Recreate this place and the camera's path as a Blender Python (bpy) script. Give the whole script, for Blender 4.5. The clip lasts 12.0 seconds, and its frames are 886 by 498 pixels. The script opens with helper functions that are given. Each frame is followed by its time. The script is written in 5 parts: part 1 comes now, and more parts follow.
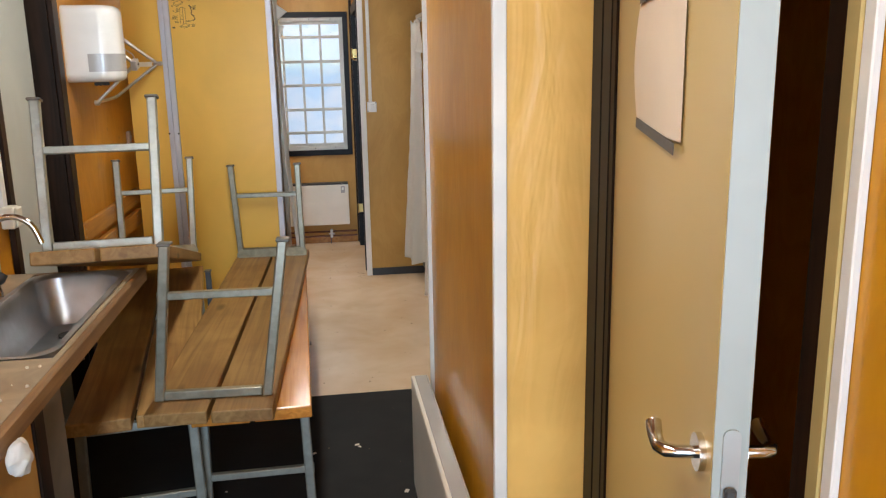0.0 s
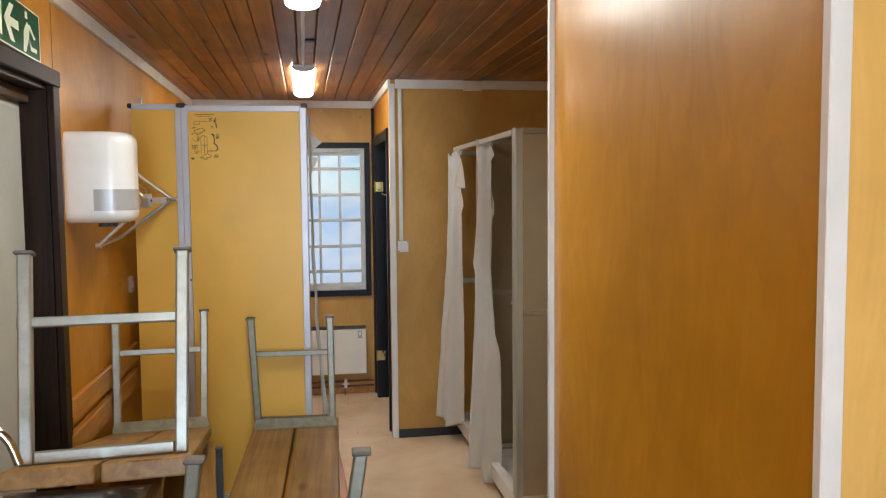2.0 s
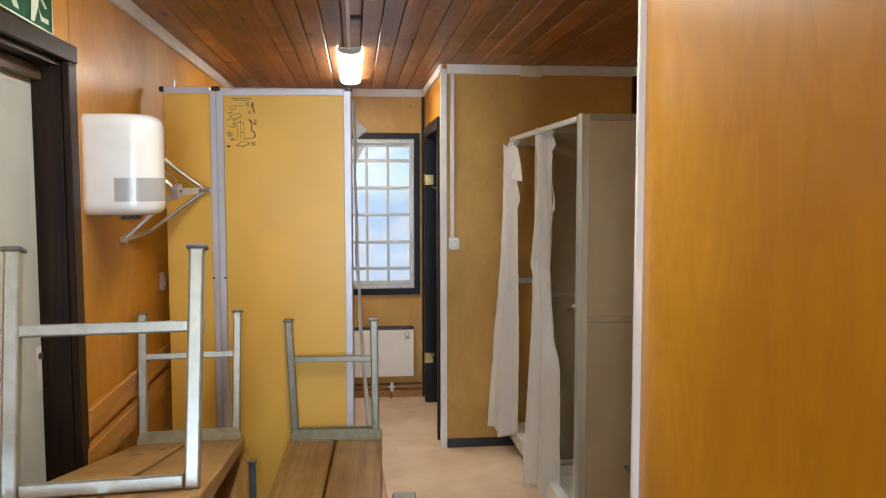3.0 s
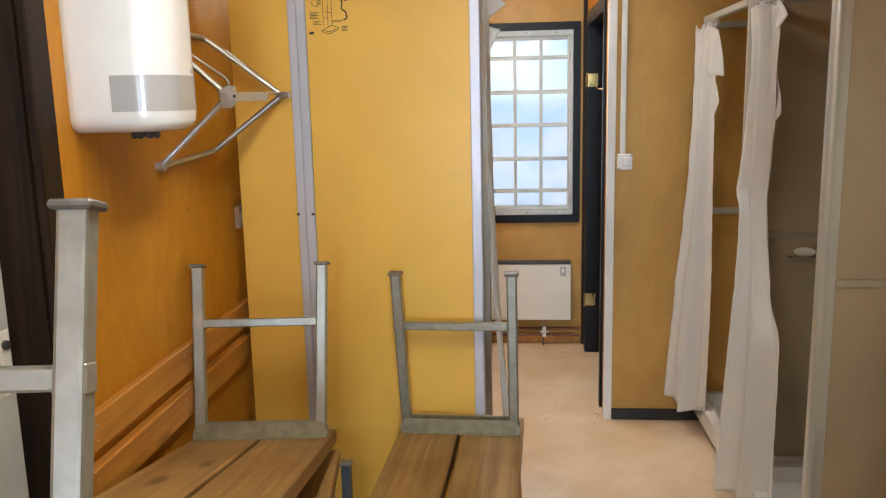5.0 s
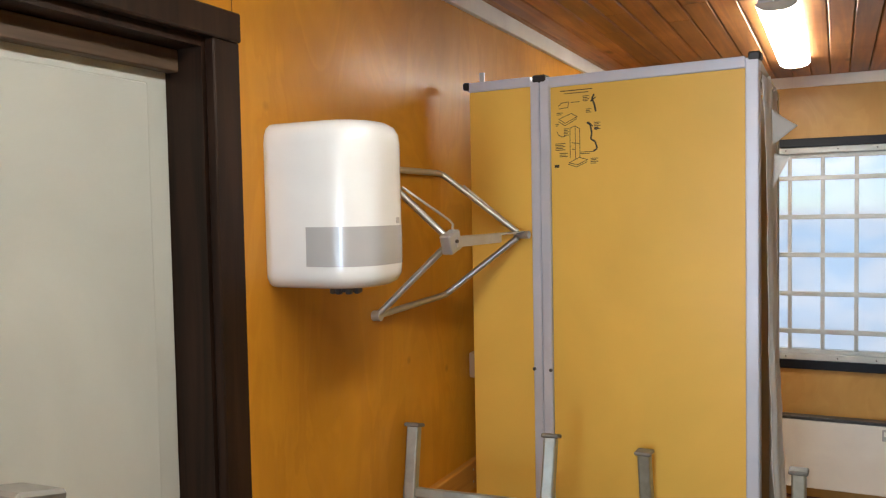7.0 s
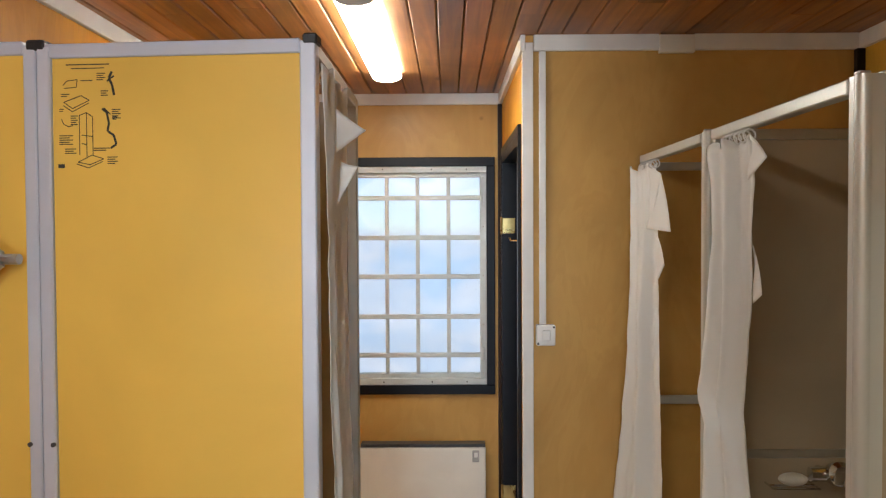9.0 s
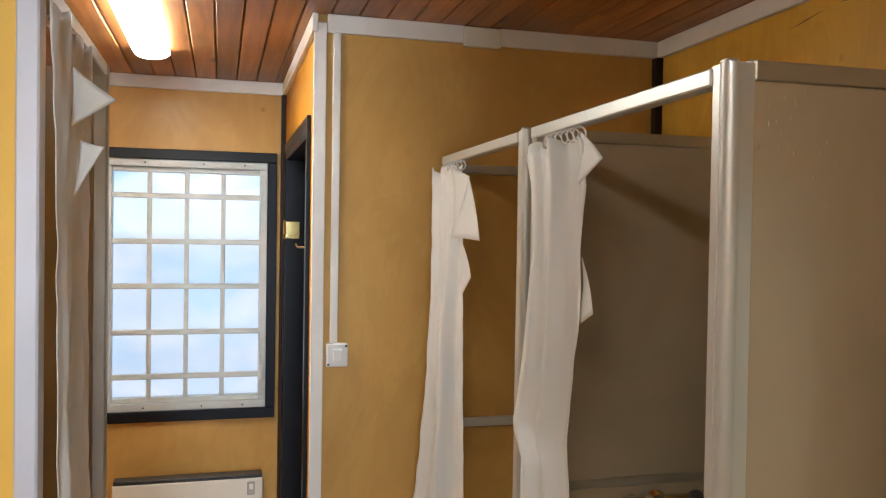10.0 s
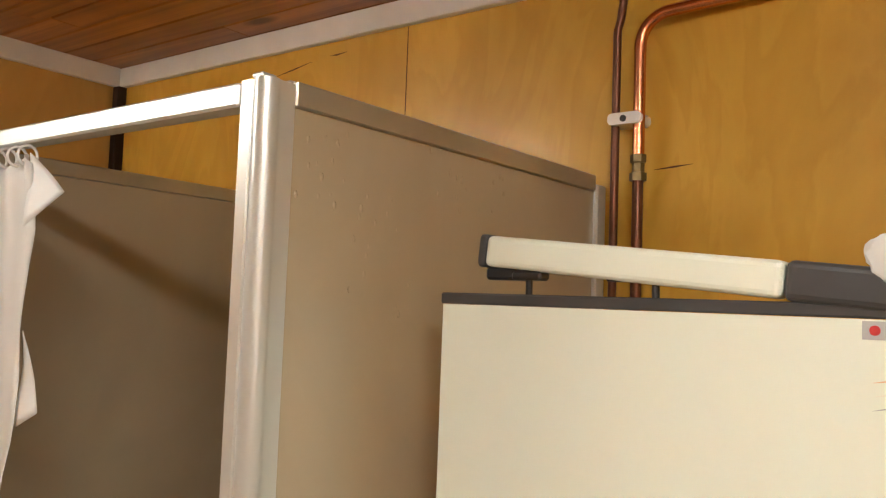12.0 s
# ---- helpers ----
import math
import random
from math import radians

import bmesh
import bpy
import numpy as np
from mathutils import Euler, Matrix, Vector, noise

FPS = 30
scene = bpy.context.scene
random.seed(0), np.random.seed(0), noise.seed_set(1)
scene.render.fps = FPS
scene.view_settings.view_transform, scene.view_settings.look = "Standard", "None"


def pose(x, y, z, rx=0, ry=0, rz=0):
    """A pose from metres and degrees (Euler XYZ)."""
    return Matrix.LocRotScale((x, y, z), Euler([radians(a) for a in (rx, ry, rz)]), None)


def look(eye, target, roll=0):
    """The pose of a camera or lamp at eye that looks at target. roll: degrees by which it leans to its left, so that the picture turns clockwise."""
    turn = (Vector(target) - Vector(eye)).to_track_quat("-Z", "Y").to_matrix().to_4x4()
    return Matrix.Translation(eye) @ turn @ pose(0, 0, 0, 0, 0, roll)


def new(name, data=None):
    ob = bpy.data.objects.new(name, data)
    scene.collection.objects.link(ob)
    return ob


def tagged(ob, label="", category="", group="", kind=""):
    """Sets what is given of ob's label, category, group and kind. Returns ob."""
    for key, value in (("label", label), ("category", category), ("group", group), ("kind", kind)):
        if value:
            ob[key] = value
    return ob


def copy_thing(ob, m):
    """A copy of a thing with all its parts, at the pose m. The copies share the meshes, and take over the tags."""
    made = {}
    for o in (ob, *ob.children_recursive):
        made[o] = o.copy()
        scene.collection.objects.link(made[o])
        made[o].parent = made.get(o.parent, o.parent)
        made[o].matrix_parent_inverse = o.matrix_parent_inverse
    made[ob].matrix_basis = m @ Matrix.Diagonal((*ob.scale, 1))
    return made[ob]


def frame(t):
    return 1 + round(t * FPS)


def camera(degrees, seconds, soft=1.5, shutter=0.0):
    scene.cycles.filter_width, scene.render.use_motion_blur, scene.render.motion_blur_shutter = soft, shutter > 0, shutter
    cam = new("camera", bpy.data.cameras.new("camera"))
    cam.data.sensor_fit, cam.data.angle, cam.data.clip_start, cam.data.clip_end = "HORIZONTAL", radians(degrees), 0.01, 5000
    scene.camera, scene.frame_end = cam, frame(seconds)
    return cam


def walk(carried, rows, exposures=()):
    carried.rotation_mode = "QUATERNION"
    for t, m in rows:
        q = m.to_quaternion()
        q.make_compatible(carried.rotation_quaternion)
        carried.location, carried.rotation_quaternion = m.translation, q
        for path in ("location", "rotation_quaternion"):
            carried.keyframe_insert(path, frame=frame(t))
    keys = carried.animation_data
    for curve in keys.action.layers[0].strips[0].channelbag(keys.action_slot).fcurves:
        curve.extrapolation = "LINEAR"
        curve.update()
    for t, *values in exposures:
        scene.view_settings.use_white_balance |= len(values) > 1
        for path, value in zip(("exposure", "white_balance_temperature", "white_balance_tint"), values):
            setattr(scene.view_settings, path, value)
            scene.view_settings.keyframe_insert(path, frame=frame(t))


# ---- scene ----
cam = camera(57.2, 12.0, soft=1.25)
PATH = [
    (0, (0.638, -0.250, 1.569), (0.916, 1.679, 1.122), -1.1),
    (0.5, (0.612, -0.082, 1.609), (0.838, 1.899, 1.461), -0.5),
    (1, (0.535, 0.124, 1.612), (0.749, 2.110, 1.525), 0.4),
    (1.5, (0.422, 0.382, 1.618), (0.713, 2.359, 1.519), -1.4),
    (2, (0.378, 0.523, 1.617), (0.711, 2.490, 1.476), -0.5),
    (2.5, (0.400, 0.650, 1.610), (0.670, 2.626, 1.459), 0.6),
    (2.7, (0.404, 0.729, 1.603), (0.650, 2.708, 1.453), 0.4),
    (4.3, (0.493, 1.624, 1.611), (0.521, 3.611, 1.387), -1.1),
    (4.5, (0.511, 1.718, 1.593), (0.499, 3.696, 1.298), -1.1),
    (5, (0.501, 1.917, 1.571), (0.320, 3.875, 1.207), -1.3),
    (5.5, (0.519, 2.037, 1.616), (-0.055, 3.935, 1.354), -2.3),
    (6, (0.551, 2.149, 1.627), (-0.402, 3.897, 1.449), -2.7),
    (6.5, (0.572, 2.208, 1.658), (-0.500, 3.891, 1.536), -2.6),
    (7, (0.566, 2.323, 1.661), (-0.308, 4.120, 1.570), -1.1),
    (7.5, (0.599, 2.488, 1.670), (-0.000, 4.395, 1.612), -0.4),
    (7.7, (0.590, 2.549, 1.671), (0.088, 4.484, 1.606), -0.5),
    (9.3, (0.660, 2.920, 1.646), (0.781, 4.916, 1.593), 0.1),
    (9.5, (0.654, 2.984, 1.642), (0.880, 4.971, 1.593), 0.4),
    (10, (0.642, 3.187, 1.653), (1.171, 5.116, 1.615), 0.9),
    (10.5, (0.658, 3.315, 1.654), (1.531, 5.114, 1.643), 2.0),
    (11, (0.731, 3.407, 1.654), (1.919, 5.013, 1.725), 3.0),
    (11.5, (0.783, 3.492, 1.658), (2.225, 4.872, 1.783), 2.7),
    (12, (0.767, 3.538, 1.670), (2.375, 4.721, 1.803), 2.1),
]
walk(cam, [(t, look(eye, target, roll)) for t, eye, target, roll in PATH],
     exposures=[(0, -0.15), (0.5, -0.24), (1.0, -0.22), (1.5, -0.22), (2.0, -0.28), (2.7, -0.15), (4.5, 0.04), (5.0, 0.08), (6.0, 0.0), (6.5, 0.05), (7.0, -0.14), (7.5, -0.1),
                (9.5, -0.05), (10.0, 0.1), (10.5, 0.32), (11.3, 0.82), (12, 0.86)])

# ---- world and light ----
world = bpy.data.worlds.new("sky")
scene.world = world
world.use_nodes = True
wn = world.node_tree.nodes
sky = wn.new("ShaderNodeTexSky")
sky.sky_type = "NISHITA"
sky.sun_disc = False
sky.ozone_density = 3.0
sky.air_density = 0.6
sky.dust_density = 0.05
sky.sun_elevation = radians(36)
sky.sun_rotation = radians(128)
# broken cloud over the whole sky
wl = world.node_tree.links
cloud_at = wn.new("ShaderNodeTexCoord")
cloud_noise = wn.new("ShaderNodeTexNoise")
cloud_noise.inputs["Scale"].default_value = 5.0
cloud_noise.inputs["Detail"].default_value = 5.0
cloud_cover = wn.new("ShaderNodeMapRange")
cloud_cover.inputs["From Min"].default_value, cloud_cover.inputs["From Max"].default_value = 0.47, 0.62
cloud_mix = wn.new("ShaderNodeMix")
cloud_mix.data_type = "RGBA"
cloud_mix.inputs[7].default_value = (8.0, 8.5, 9.0, 1)
wl.new(cloud_at.outputs["Generated"], cloud_noise.inputs["Vector"])
wl.new(cloud_noise.outputs["Fac"], cloud_cover.inputs["Value"])
wl.new(cloud_cover.outputs["Result"], cloud_mix.inputs[0])
wl.new(sky.outputs["Color"], cloud_mix.inputs[6])
wl.new(cloud_mix.outputs[2], wn["Background"].inputs["Color"])
wn["Background"].inputs["Strength"].default_value = 0.13
sun_data = bpy.data.lights.new("sun", "SUN")
sun_data.energy, sun_data.angle, sun_data.color = 3.0, radians(0.6), (1, 0.96, 0.9)
sun = new("sun", sun_data)
sun.matrix_basis = look((0, 0, 20), (-10, 8, 10.7))
entry = bpy.data.lights.new("entrance_daylight", "AREA")
entry.shape, entry.size, entry.size_y, entry.energy, entry.color = "RECTANGLE", 0.95, 2.0, 175.0, (0.62, 0.80, 1.0)
new("entrance_daylight", entry).matrix_basis = look((0.4, -3.42, 1.05), (0.4, 0, 1.1))
TUBE = 44.0  # brightness of the ceiling lamps' diffusers


# ---- materials ----
def shader(name):
    m = bpy.data.materials.new(name)
    m.use_nodes = True
    return m, m.node_tree.nodes, m.node_tree.links, m.node_tree.nodes["Principled BSDF"]


def coords(nodes, links, scale, per_object=True):
    tc = nodes.new("ShaderNodeTexCoord")
    mp = nodes.new("ShaderNodeMapping")
    mp.inputs["Scale"].default_value = scale
    links.new(tc.outputs["Object"], mp.inputs["Vector"])
    if per_object:
        info = nodes.new("ShaderNodeObjectInfo")
        mul = nodes.new("ShaderNodeMath")
        mul.operation = "MULTIPLY"
        mul.inputs[1].default_value = 37.0
        links.new(info.outputs["Random"], mul.inputs[0])
        links.new(mul.outputs[0], mp.inputs["Location"])
    return mp.outputs["Vector"]


def noise_node(nodes, links, vec, scale, detail=4.0, distortion=0.0):
    n = nodes.new("ShaderNodeTexNoise")
    n.inputs["Scale"].default_value = scale
    n.inputs["Detail"].default_value = detail
    n.inputs["Distortion"].default_value = distortion
    links.new(vec, n.inputs["Vector"])
    return n.outputs["Fac"]


def ramp(nodes, links, fac, stops):
    r = nodes.new("ShaderNodeValToRGB")
    while len(r.color_ramp.elements) < len(stops):
        r.color_ramp.elements.new(0.5)
    for e, (p, c) in zip(r.color_ramp.elements, stops):
        e.position, e.color = p, (*c, 1)
    links.new(fac, r.inputs["Fac"])
    return r.outputs["Color"]


def mix(nodes, links, a, b, fac, mode="MIX"):
    m = nodes.new("ShaderNodeMix")
    m.data_type, m.blend_type = "RGBA", mode
    for sock, v in ((m.inputs[6], a), (m.inputs[7], b), (m.inputs[0], fac)):
        if isinstance(v, (int, float)):
            sock.default_value = v
        elif isinstance(v, tuple):
            sock.default_value = (*v, 1)
        else:
            links.new(v, sock)
    return m.outputs[2]


def bump(nodes, links, bsdf, fac, strength, dist=0.002):
    b = nodes.new("ShaderNodeBump")
    b.inputs["Strength"].default_value = strength
    b.inputs["Distance"].default_value = dist
    links.new(fac, b.inputs["Height"])
    links.new(b.outputs["Normal"], bsdf.inputs["Normal"])


def span(nodes, links, fac, lo, hi):
    m = nodes.new("ShaderNodeMapRange")
    m.inputs["To Min"].default_value, m.inputs["To Max"].default_value = lo, hi
    links.new(fac, m.inputs["Value"])
    return m.outputs["Result"]


def plain(name, col, rough=0.5, metal=0.0, vary=0.12, scale=9.0, coat=0.0, relief=0.05, per_object=True, spec=0.5):
    """Paint, plastic or metal with faint dirt and uneven gloss."""
    m, nodes, links, b = shader(name)
    v = coords(nodes, links, (1, 1, 1), per_object)
    big = noise_node(nodes, links, v, scale, 5, 0.6)
    fine = noise_node(nodes, links, v, scale * 14, 3)
    dark = tuple(c * (1 - vary) for c in col)
    lite = tuple(min(1, c * (1 + vary * 0.5)) for c in col)
    c = ramp(nodes, links, big, [(0.3, dark), (0.65, lite)])
    links.new(c, b.inputs["Base Color"])
    links.new(span(nodes, links, big, rough * 0.8, min(1, rough * 1.2)), b.inputs["Roughness"])
    b.inputs["Metallic"].default_value = metal
    b.inputs["Specular IOR Level"].default_value = spec
    b.inputs["Coat Weight"].default_value = coat
    b.inputs["Coat Roughness"].default_value = 0.15
    bump(nodes, links, b, fine, relief, 0.001)
    return m


def wood(name, pale, dark, stretch=(28, 28, 1.6), rough=0.4, coat=0.0, knots=0.0, stains=0.3, island=False, spread=0.25, relief=0.15, spec=0.35):
    """Wood whose grain runs along the axis with the small stretch."""
    m, nodes, links, b = shader(name)
    v = coords(nodes, links, stretch, not island)
    if island:
        geo = nodes.new("ShaderNodeNewGeometry")
        sh = nodes.new("ShaderNodeVectorMath")
        sh.operation = "ADD"
        mul = nodes.new("ShaderNodeMath")
        mul.operation = "MULTIPLY"
        mul.inputs[1].default_value = 61.0
        links.new(geo.outputs["Random Per Island"], mul.inputs[0])
        links.new(v, sh.inputs[0])
        links.new(mul.outputs[0], sh.inputs[1])
        v = sh.outputs[0]
        rnd = geo.outputs["Random Per Island"]
    else:
        rnd = nodes.new("ShaderNodeObjectInfo").outputs["Random"]
    grain = noise_node(nodes, links, v, 1.0, 6, 1.2)
    c = ramp(nodes, links, grain, [(0.32, dark), (0.5, tuple((p + d) / 2 for p, d in zip(pale, dark))), (0.68, pale)])
    v2 = coords(nodes, links, (1, 1, 1), not island)
    blotch = noise_node(nodes, links, v2, 2.6, 4, 0.8)
    c = mix(nodes, links, c, ramp(nodes, links, blotch, [(0.35, tuple(1 - stains * k for k in (0.8, 1, 1.1))), (0.62, (1, 1, 1))]), 1.0, "MULTIPLY")
    c = mix(nodes, links, c, ramp(nodes, links, rnd, [(0.0, (1 - spread,) * 3), (1.0, (1 + spread * 0.4,) * 3)]), 1.0, "MULTIPLY")
    if knots:
        vo = nodes.new("ShaderNodeTexVoronoi")
        vo.inputs["Scale"].default_value = 1.0
        k = max(stretch)
        kv = coords(nodes, links, tuple(5.5 if s == k else 2.2 for s in stretch), not island)
        if island:
            sh2 = nodes.new("ShaderNodeVectorMath")
            sh2.operation = "ADD"
            links.new(kv, sh2.inputs[0])
            links.new(mul.outputs[0], sh2.inputs[1])
            kv = sh2.outputs[0]
        links.new(kv, vo.inputs["Vector"])
        kf = ramp(nodes, links, vo.outputs["Distance"], [(0.07, (knots,) * 3), (0.15, (0, 0, 0))])
        c = mix(nodes, links, c, tuple(d * 0.35 for d in dark), kf)
    links.new(c, b.inputs["Base Color"])
    links.new(span(nodes, links, grain, rough * 0.85, min(1, rough * 1.2)), b.inputs["Roughness"])
    b.inputs["Specular IOR Level"].default_value = spec
    b.inputs["Coat Weight"].default_value = coat
    b.inputs["Coat Roughness"].default_value = 0.18
    bump(nodes, links, b, grain, relief, 0.002)
    return m


def plywood(name, pale, dark, rough=0.48, coat=0.12, flow=1.0, across=(1, 1, 1), figured=0.3, dents=0.3, fibres=0.13):
    """Varnished rotary-cut veneer: soft wandering figure, cloudy tone, shallow dents."""
    m, nodes, links, b = shader(name)
    v = coords(nodes, links, tuple(s * k for s, k in zip((2.6, 2.6, 1.1), across)), True)
    figure = noise_node(nodes, links, v, 1.3 * flow, 5, 2.6)
    v2 = coords(nodes, links, (38, 38, 1.5), False)
    fibre = noise_node(nodes, links, v2, 1.0, 4, 0.4)
    v3 = coords(nodes, links, (1, 1, 1), True)
    cloud = noise_node(nodes, links, v3, 1.7, 4, 0.5)
    mid = tuple((1 - figured) * p + figured * d for p, d in zip(pale, dark))
    c = ramp(nodes, links, figure, [(0.30, mid), (0.47, pale), (0.52, mid), (0.7, pale)])
    c = mix(nodes, links, c, dark, span(nodes, links, fibre, 0.0, fibres))
    c = mix(nodes, links, c, ramp(nodes, links, cloud, [(0.3, (0.72, 0.68, 0.62)), (0.62, (1, 1, 1))]), 1.0, "MULTIPLY")
    vo = nodes.new("ShaderNodeTexVoronoi")
    vo.inputs["Scale"].default_value = 3.4
    links.new(v3, vo.inputs["Vector"])
    kf = ramp(nodes, links, vo.outputs["Distance"], [(0.015, (0.5,) * 3), (0.05, (0, 0, 0))])
    c = mix(nodes, links, c, tuple(0.4 * d for d in dark), kf)
    links.new(c, b.inputs["Base Color"])
    links.new(span(nodes, links, cloud, rough * 1.2, rough * 0.8), b.inputs["Roughness"])
    b.inputs["Specular IOR Level"].default_value = 0.32
    b.inputs["Coat Weight"].default_value = coat
    b.inputs["Coat Roughness"].default_value = 0.2
    wav = noise_node(nodes, links, coords(nodes, links, (7, 7, 2.2), False), 1.0, 3, 1.5)
    bump(nodes, links, b, wav, dents, 0.008)
    return m


M_PLY_LEFT = plywood("varnished_plywood", (0.68, 0.305, 0.022), (0.48, 0.185, 0.009))
M_PLY_FAR = plywood("aged_plywood", (0.60, 0.355, 0.10), (0.44, 0.23, 0.05), 0.5, 0.08, figured=0.2)
M_PLY_DARK = plywood("amber_plywood", (0.60, 0.285, 0.010), (0.42, 0.17, 0.005), 0.36, 0.24, figured=0.28, fibres=0.06)
M_PLY_PALE = plywood("pale_plywood", (0.87, 0.53, 0.155), (0.70, 0.36, 0.075), 0.34, 0.25, 0.8, (0.8, 0.8, 3.0), figured=0.10, dents=1.0, fibres=0.03)
M_PLY_EAST = plywood("golden_plywood", (0.70, 0.415, 0.06), (0.52, 0.26, 0.027), 0.4, 0.2)
M_CEIL = wood("stained_pine_ceiling", (0.52, 0.235, 0.07), (0.28, 0.108, 0.028), (26, 1.1, 26), 0.42, 0.1, 0.85, 0.25, True, 0.35)
M_DARKWOOD = wood("dark_stained_wood", (0.042, 0.021, 0.012), (0.015, 0.008, 0.005), (30, 30, 2), 0.45, 0.0, 0, 0.3, False, 0.2, 0.15, 0.18)
M_BLACKWOOD = plain("black_painted_wood", (0.006, 0.007, 0.011), 0.42, 0, 0.3, 6, 0.0, 0.05, True, 0.22)
M_WHITETRIM = plain("white_painted_trim", (0.74, 0.73, 0.70), 0.42, 0, 0.1, 5, 0.15)
M_PLANK = wood("worn_bench_plank", (0.49, 0.295, 0.105), (0.29, 0.155, 0.046), (30, 1.3, 30), 0.5, 0.1, 0.8, 0.35)
M_PLANK_VARN = wood("varnished_bench_plank", (0.74, 0.32, 0.06), (0.52, 0.19, 0.03), (30, 1.3, 30), 0.16, 0.8, 0.3, 0.15)
M_PINE = wood("pine_wall_board", (0.62, 0.30, 0.06), (0.42, 0.165, 0.022), (26, 1.3, 26), 0.4, 0.3, 0.6, 0.2)
M_LEG = plain("grey_enamelled_steel", (0.38, 0.40, 0.36), 0.34, 0.6, 0.14, 34, 0.1)
M_LEG_DARK = plain("worn_olive_steel", (0.30, 0.29, 0.23), 0.34, 0.6, 0.16, 34, 0.1)
M_PLATE = plain("dirty_steel_plate", (0.33, 0.31, 0.22), 0.4, 0.5, 0.22, 30)
M_CAP = plain("grey_leg_cap", (0.17, 0.16, 0.14), 0.5, 0.3, 0.3, 20)
M_ALU = plain("satin_aluminium", (0.55, 0.56, 0.53), 0.34, 0.45, 0.04, 2, 0.0, 0.0)
M_ALUWHITE = plain("white_coated_aluminium", (0.60, 0.63, 0.72), 0.3, 0.25, 0.08, 4, 0.2)
M_YELLOW = plain("yellow_laminate", (0.80, 0.49, 0.09), 0.36, 0, 0.1, 2.2, 0.15)
M_TAUPE = plain("taupe_laminate", (0.375, 0.305, 0.205), 0.22, 0, 0.12, 3, 0.45, 0.03)
M_BLACKPLASTIC = plain("black_plastic", (0.015, 0.015, 0.017), 0.4, 0, 0.2)
M_GREYPLASTIC = plain("dark_grey_plastic", (0.045, 0.045, 0.047), 0.4, 0, 0.2)
M_WHITEPLASTIC = plain("white_plastic", (0.80, 0.81, 0.80), 0.22, 0, 0.05, 4, 0.5, 0.02)
M_SMOKE = plain("grey_plastic_window", (0.42, 0.42, 0.42), 0.18, 0, 0.06, 4, 0.5, 0.02)
M_OFFWHITE = plain("aged_white_plastic", (0.72, 0.68, 0.57), 0.35, 0, 0.1)
M_ENAMEL = plain("white_enamel", (0.74, 0.72, 0.66), 0.32, 0, 0.07, 4, 0.3)
M_DOORGREY = plain("pale_grey_door_paint", (0.53, 0.55, 0.51), 0.4, 0, 0.1, 3, 0.1)
M_DOORBEIGE = plain("beige_laminate_door", (0.50, 0.385, 0.16), 0.30, 0, 0.08, 1.6, 0.3)
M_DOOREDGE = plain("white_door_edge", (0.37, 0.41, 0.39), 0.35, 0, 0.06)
M_CHROME = plain("chrome", (0.72, 0.71, 0.69), 0.14, 1.0, 0.04, 6, 0, 0.0)
M_STEELROD = plain("bare_steel_tube", (0.50, 0.50, 0.47), 0.34, 0.7, 0.1, 6, 0, 0.0)
M_SINK = plain("brushed_stainless", (0.52, 0.55, 0.59), 0.33, 0.9, 0.25, 7)
M_CLAMP = plain("zinc_plated_steel", (0.52, 0.54, 0.56), 0.36, 0.5, 0.12, 20)
M_COPPER = plain("copper", (0.72, 0.30, 0.15), 0.25, 1.0, 0.15, 6, 0, 0.0)
M_COPPERDARK = plain("tarnished_copper", (0.16, 0.07, 0.045), 0.4, 0.8, 0.35, 9)
M_BRASS = plain("brass", (0.55, 0.40, 0.16), 0.28, 1.0, 0.25)
M_PAPER = plain("printed_paper", (0.78, 0.70, 0.60), 0.7, 0, 0.05, 6)
M_TAPE = plain("grey_cloth_tape", (0.10, 0.10, 0.11), 0.55, 0, 0.2, 30)
M_INK = plain("black_print", (0.03, 0.025, 0.015), 0.6, 0, 0.1)
M_GREEN = plain("green_sign", (0.0, 0.16, 0.06), 0.4, 0, 0.1)
M_SIGNWHITE = plain("sign_pictogram", (0.80, 0.88, 0.70), 0.4, 0, 0.05)
M_RED = plain("red_print", (0.5, 0.03, 0.03), 0.5)
M_ORANGE = plain("orange_marker", (0.75, 0.40, 0.22), 0.6)
M_BOARD = plain("whiteboard_face", (0.72, 0.75, 0.64), 0.3, 0, 0.03, 1.5, 0.3, 0.02)
M_SNOW = plain("snow", (0.82, 0.84, 0.88), 0.8, 0, 0.08, 0.3, 0, 0.2, False)


def lino(name, pale, dark, speck, rough):
    m, nodes, links, b = shader(name)
    v = coords(nodes, links, (1, 1, 1), False)
    big = noise_node(nodes, links, v, 2.3, 3, 0.4)
    mid = noise_node(nodes, links, v, 5, 3, 0.2)
    c = ramp(nodes, links, big, [(0.33, dark), (0.62, pale)])
    fine = noise_node(nodes, links, v, 4, 3, 0.5)
    c = mix(nodes, links, c, ramp(nodes, links, fine, [(0.3, speck), (0.6, (1, 1, 1))]), 0.4, "MULTIPLY")
    links.new(c, b.inputs["Base Color"])
    links.new(span(nodes, links, mid, rough * 0.85, rough * 1.1), b.inputs["Roughness"])
    bump(nodes, links, b, noise_node(nodes, links, v, 7, 2), 0.06, 0.003)
    return m


M_FLOOR = lino("beige_linoleum", (0.81, 0.65, 0.48), (0.71, 0.52, 0.34), (0.80, 0.74, 0.66), 0.24)
M_MAT = lino("black_rubber_mat", (0.008, 0.008, 0.009), (0.005, 0.005, 0.006), (0.5, 0.5, 0.5), 0.85)


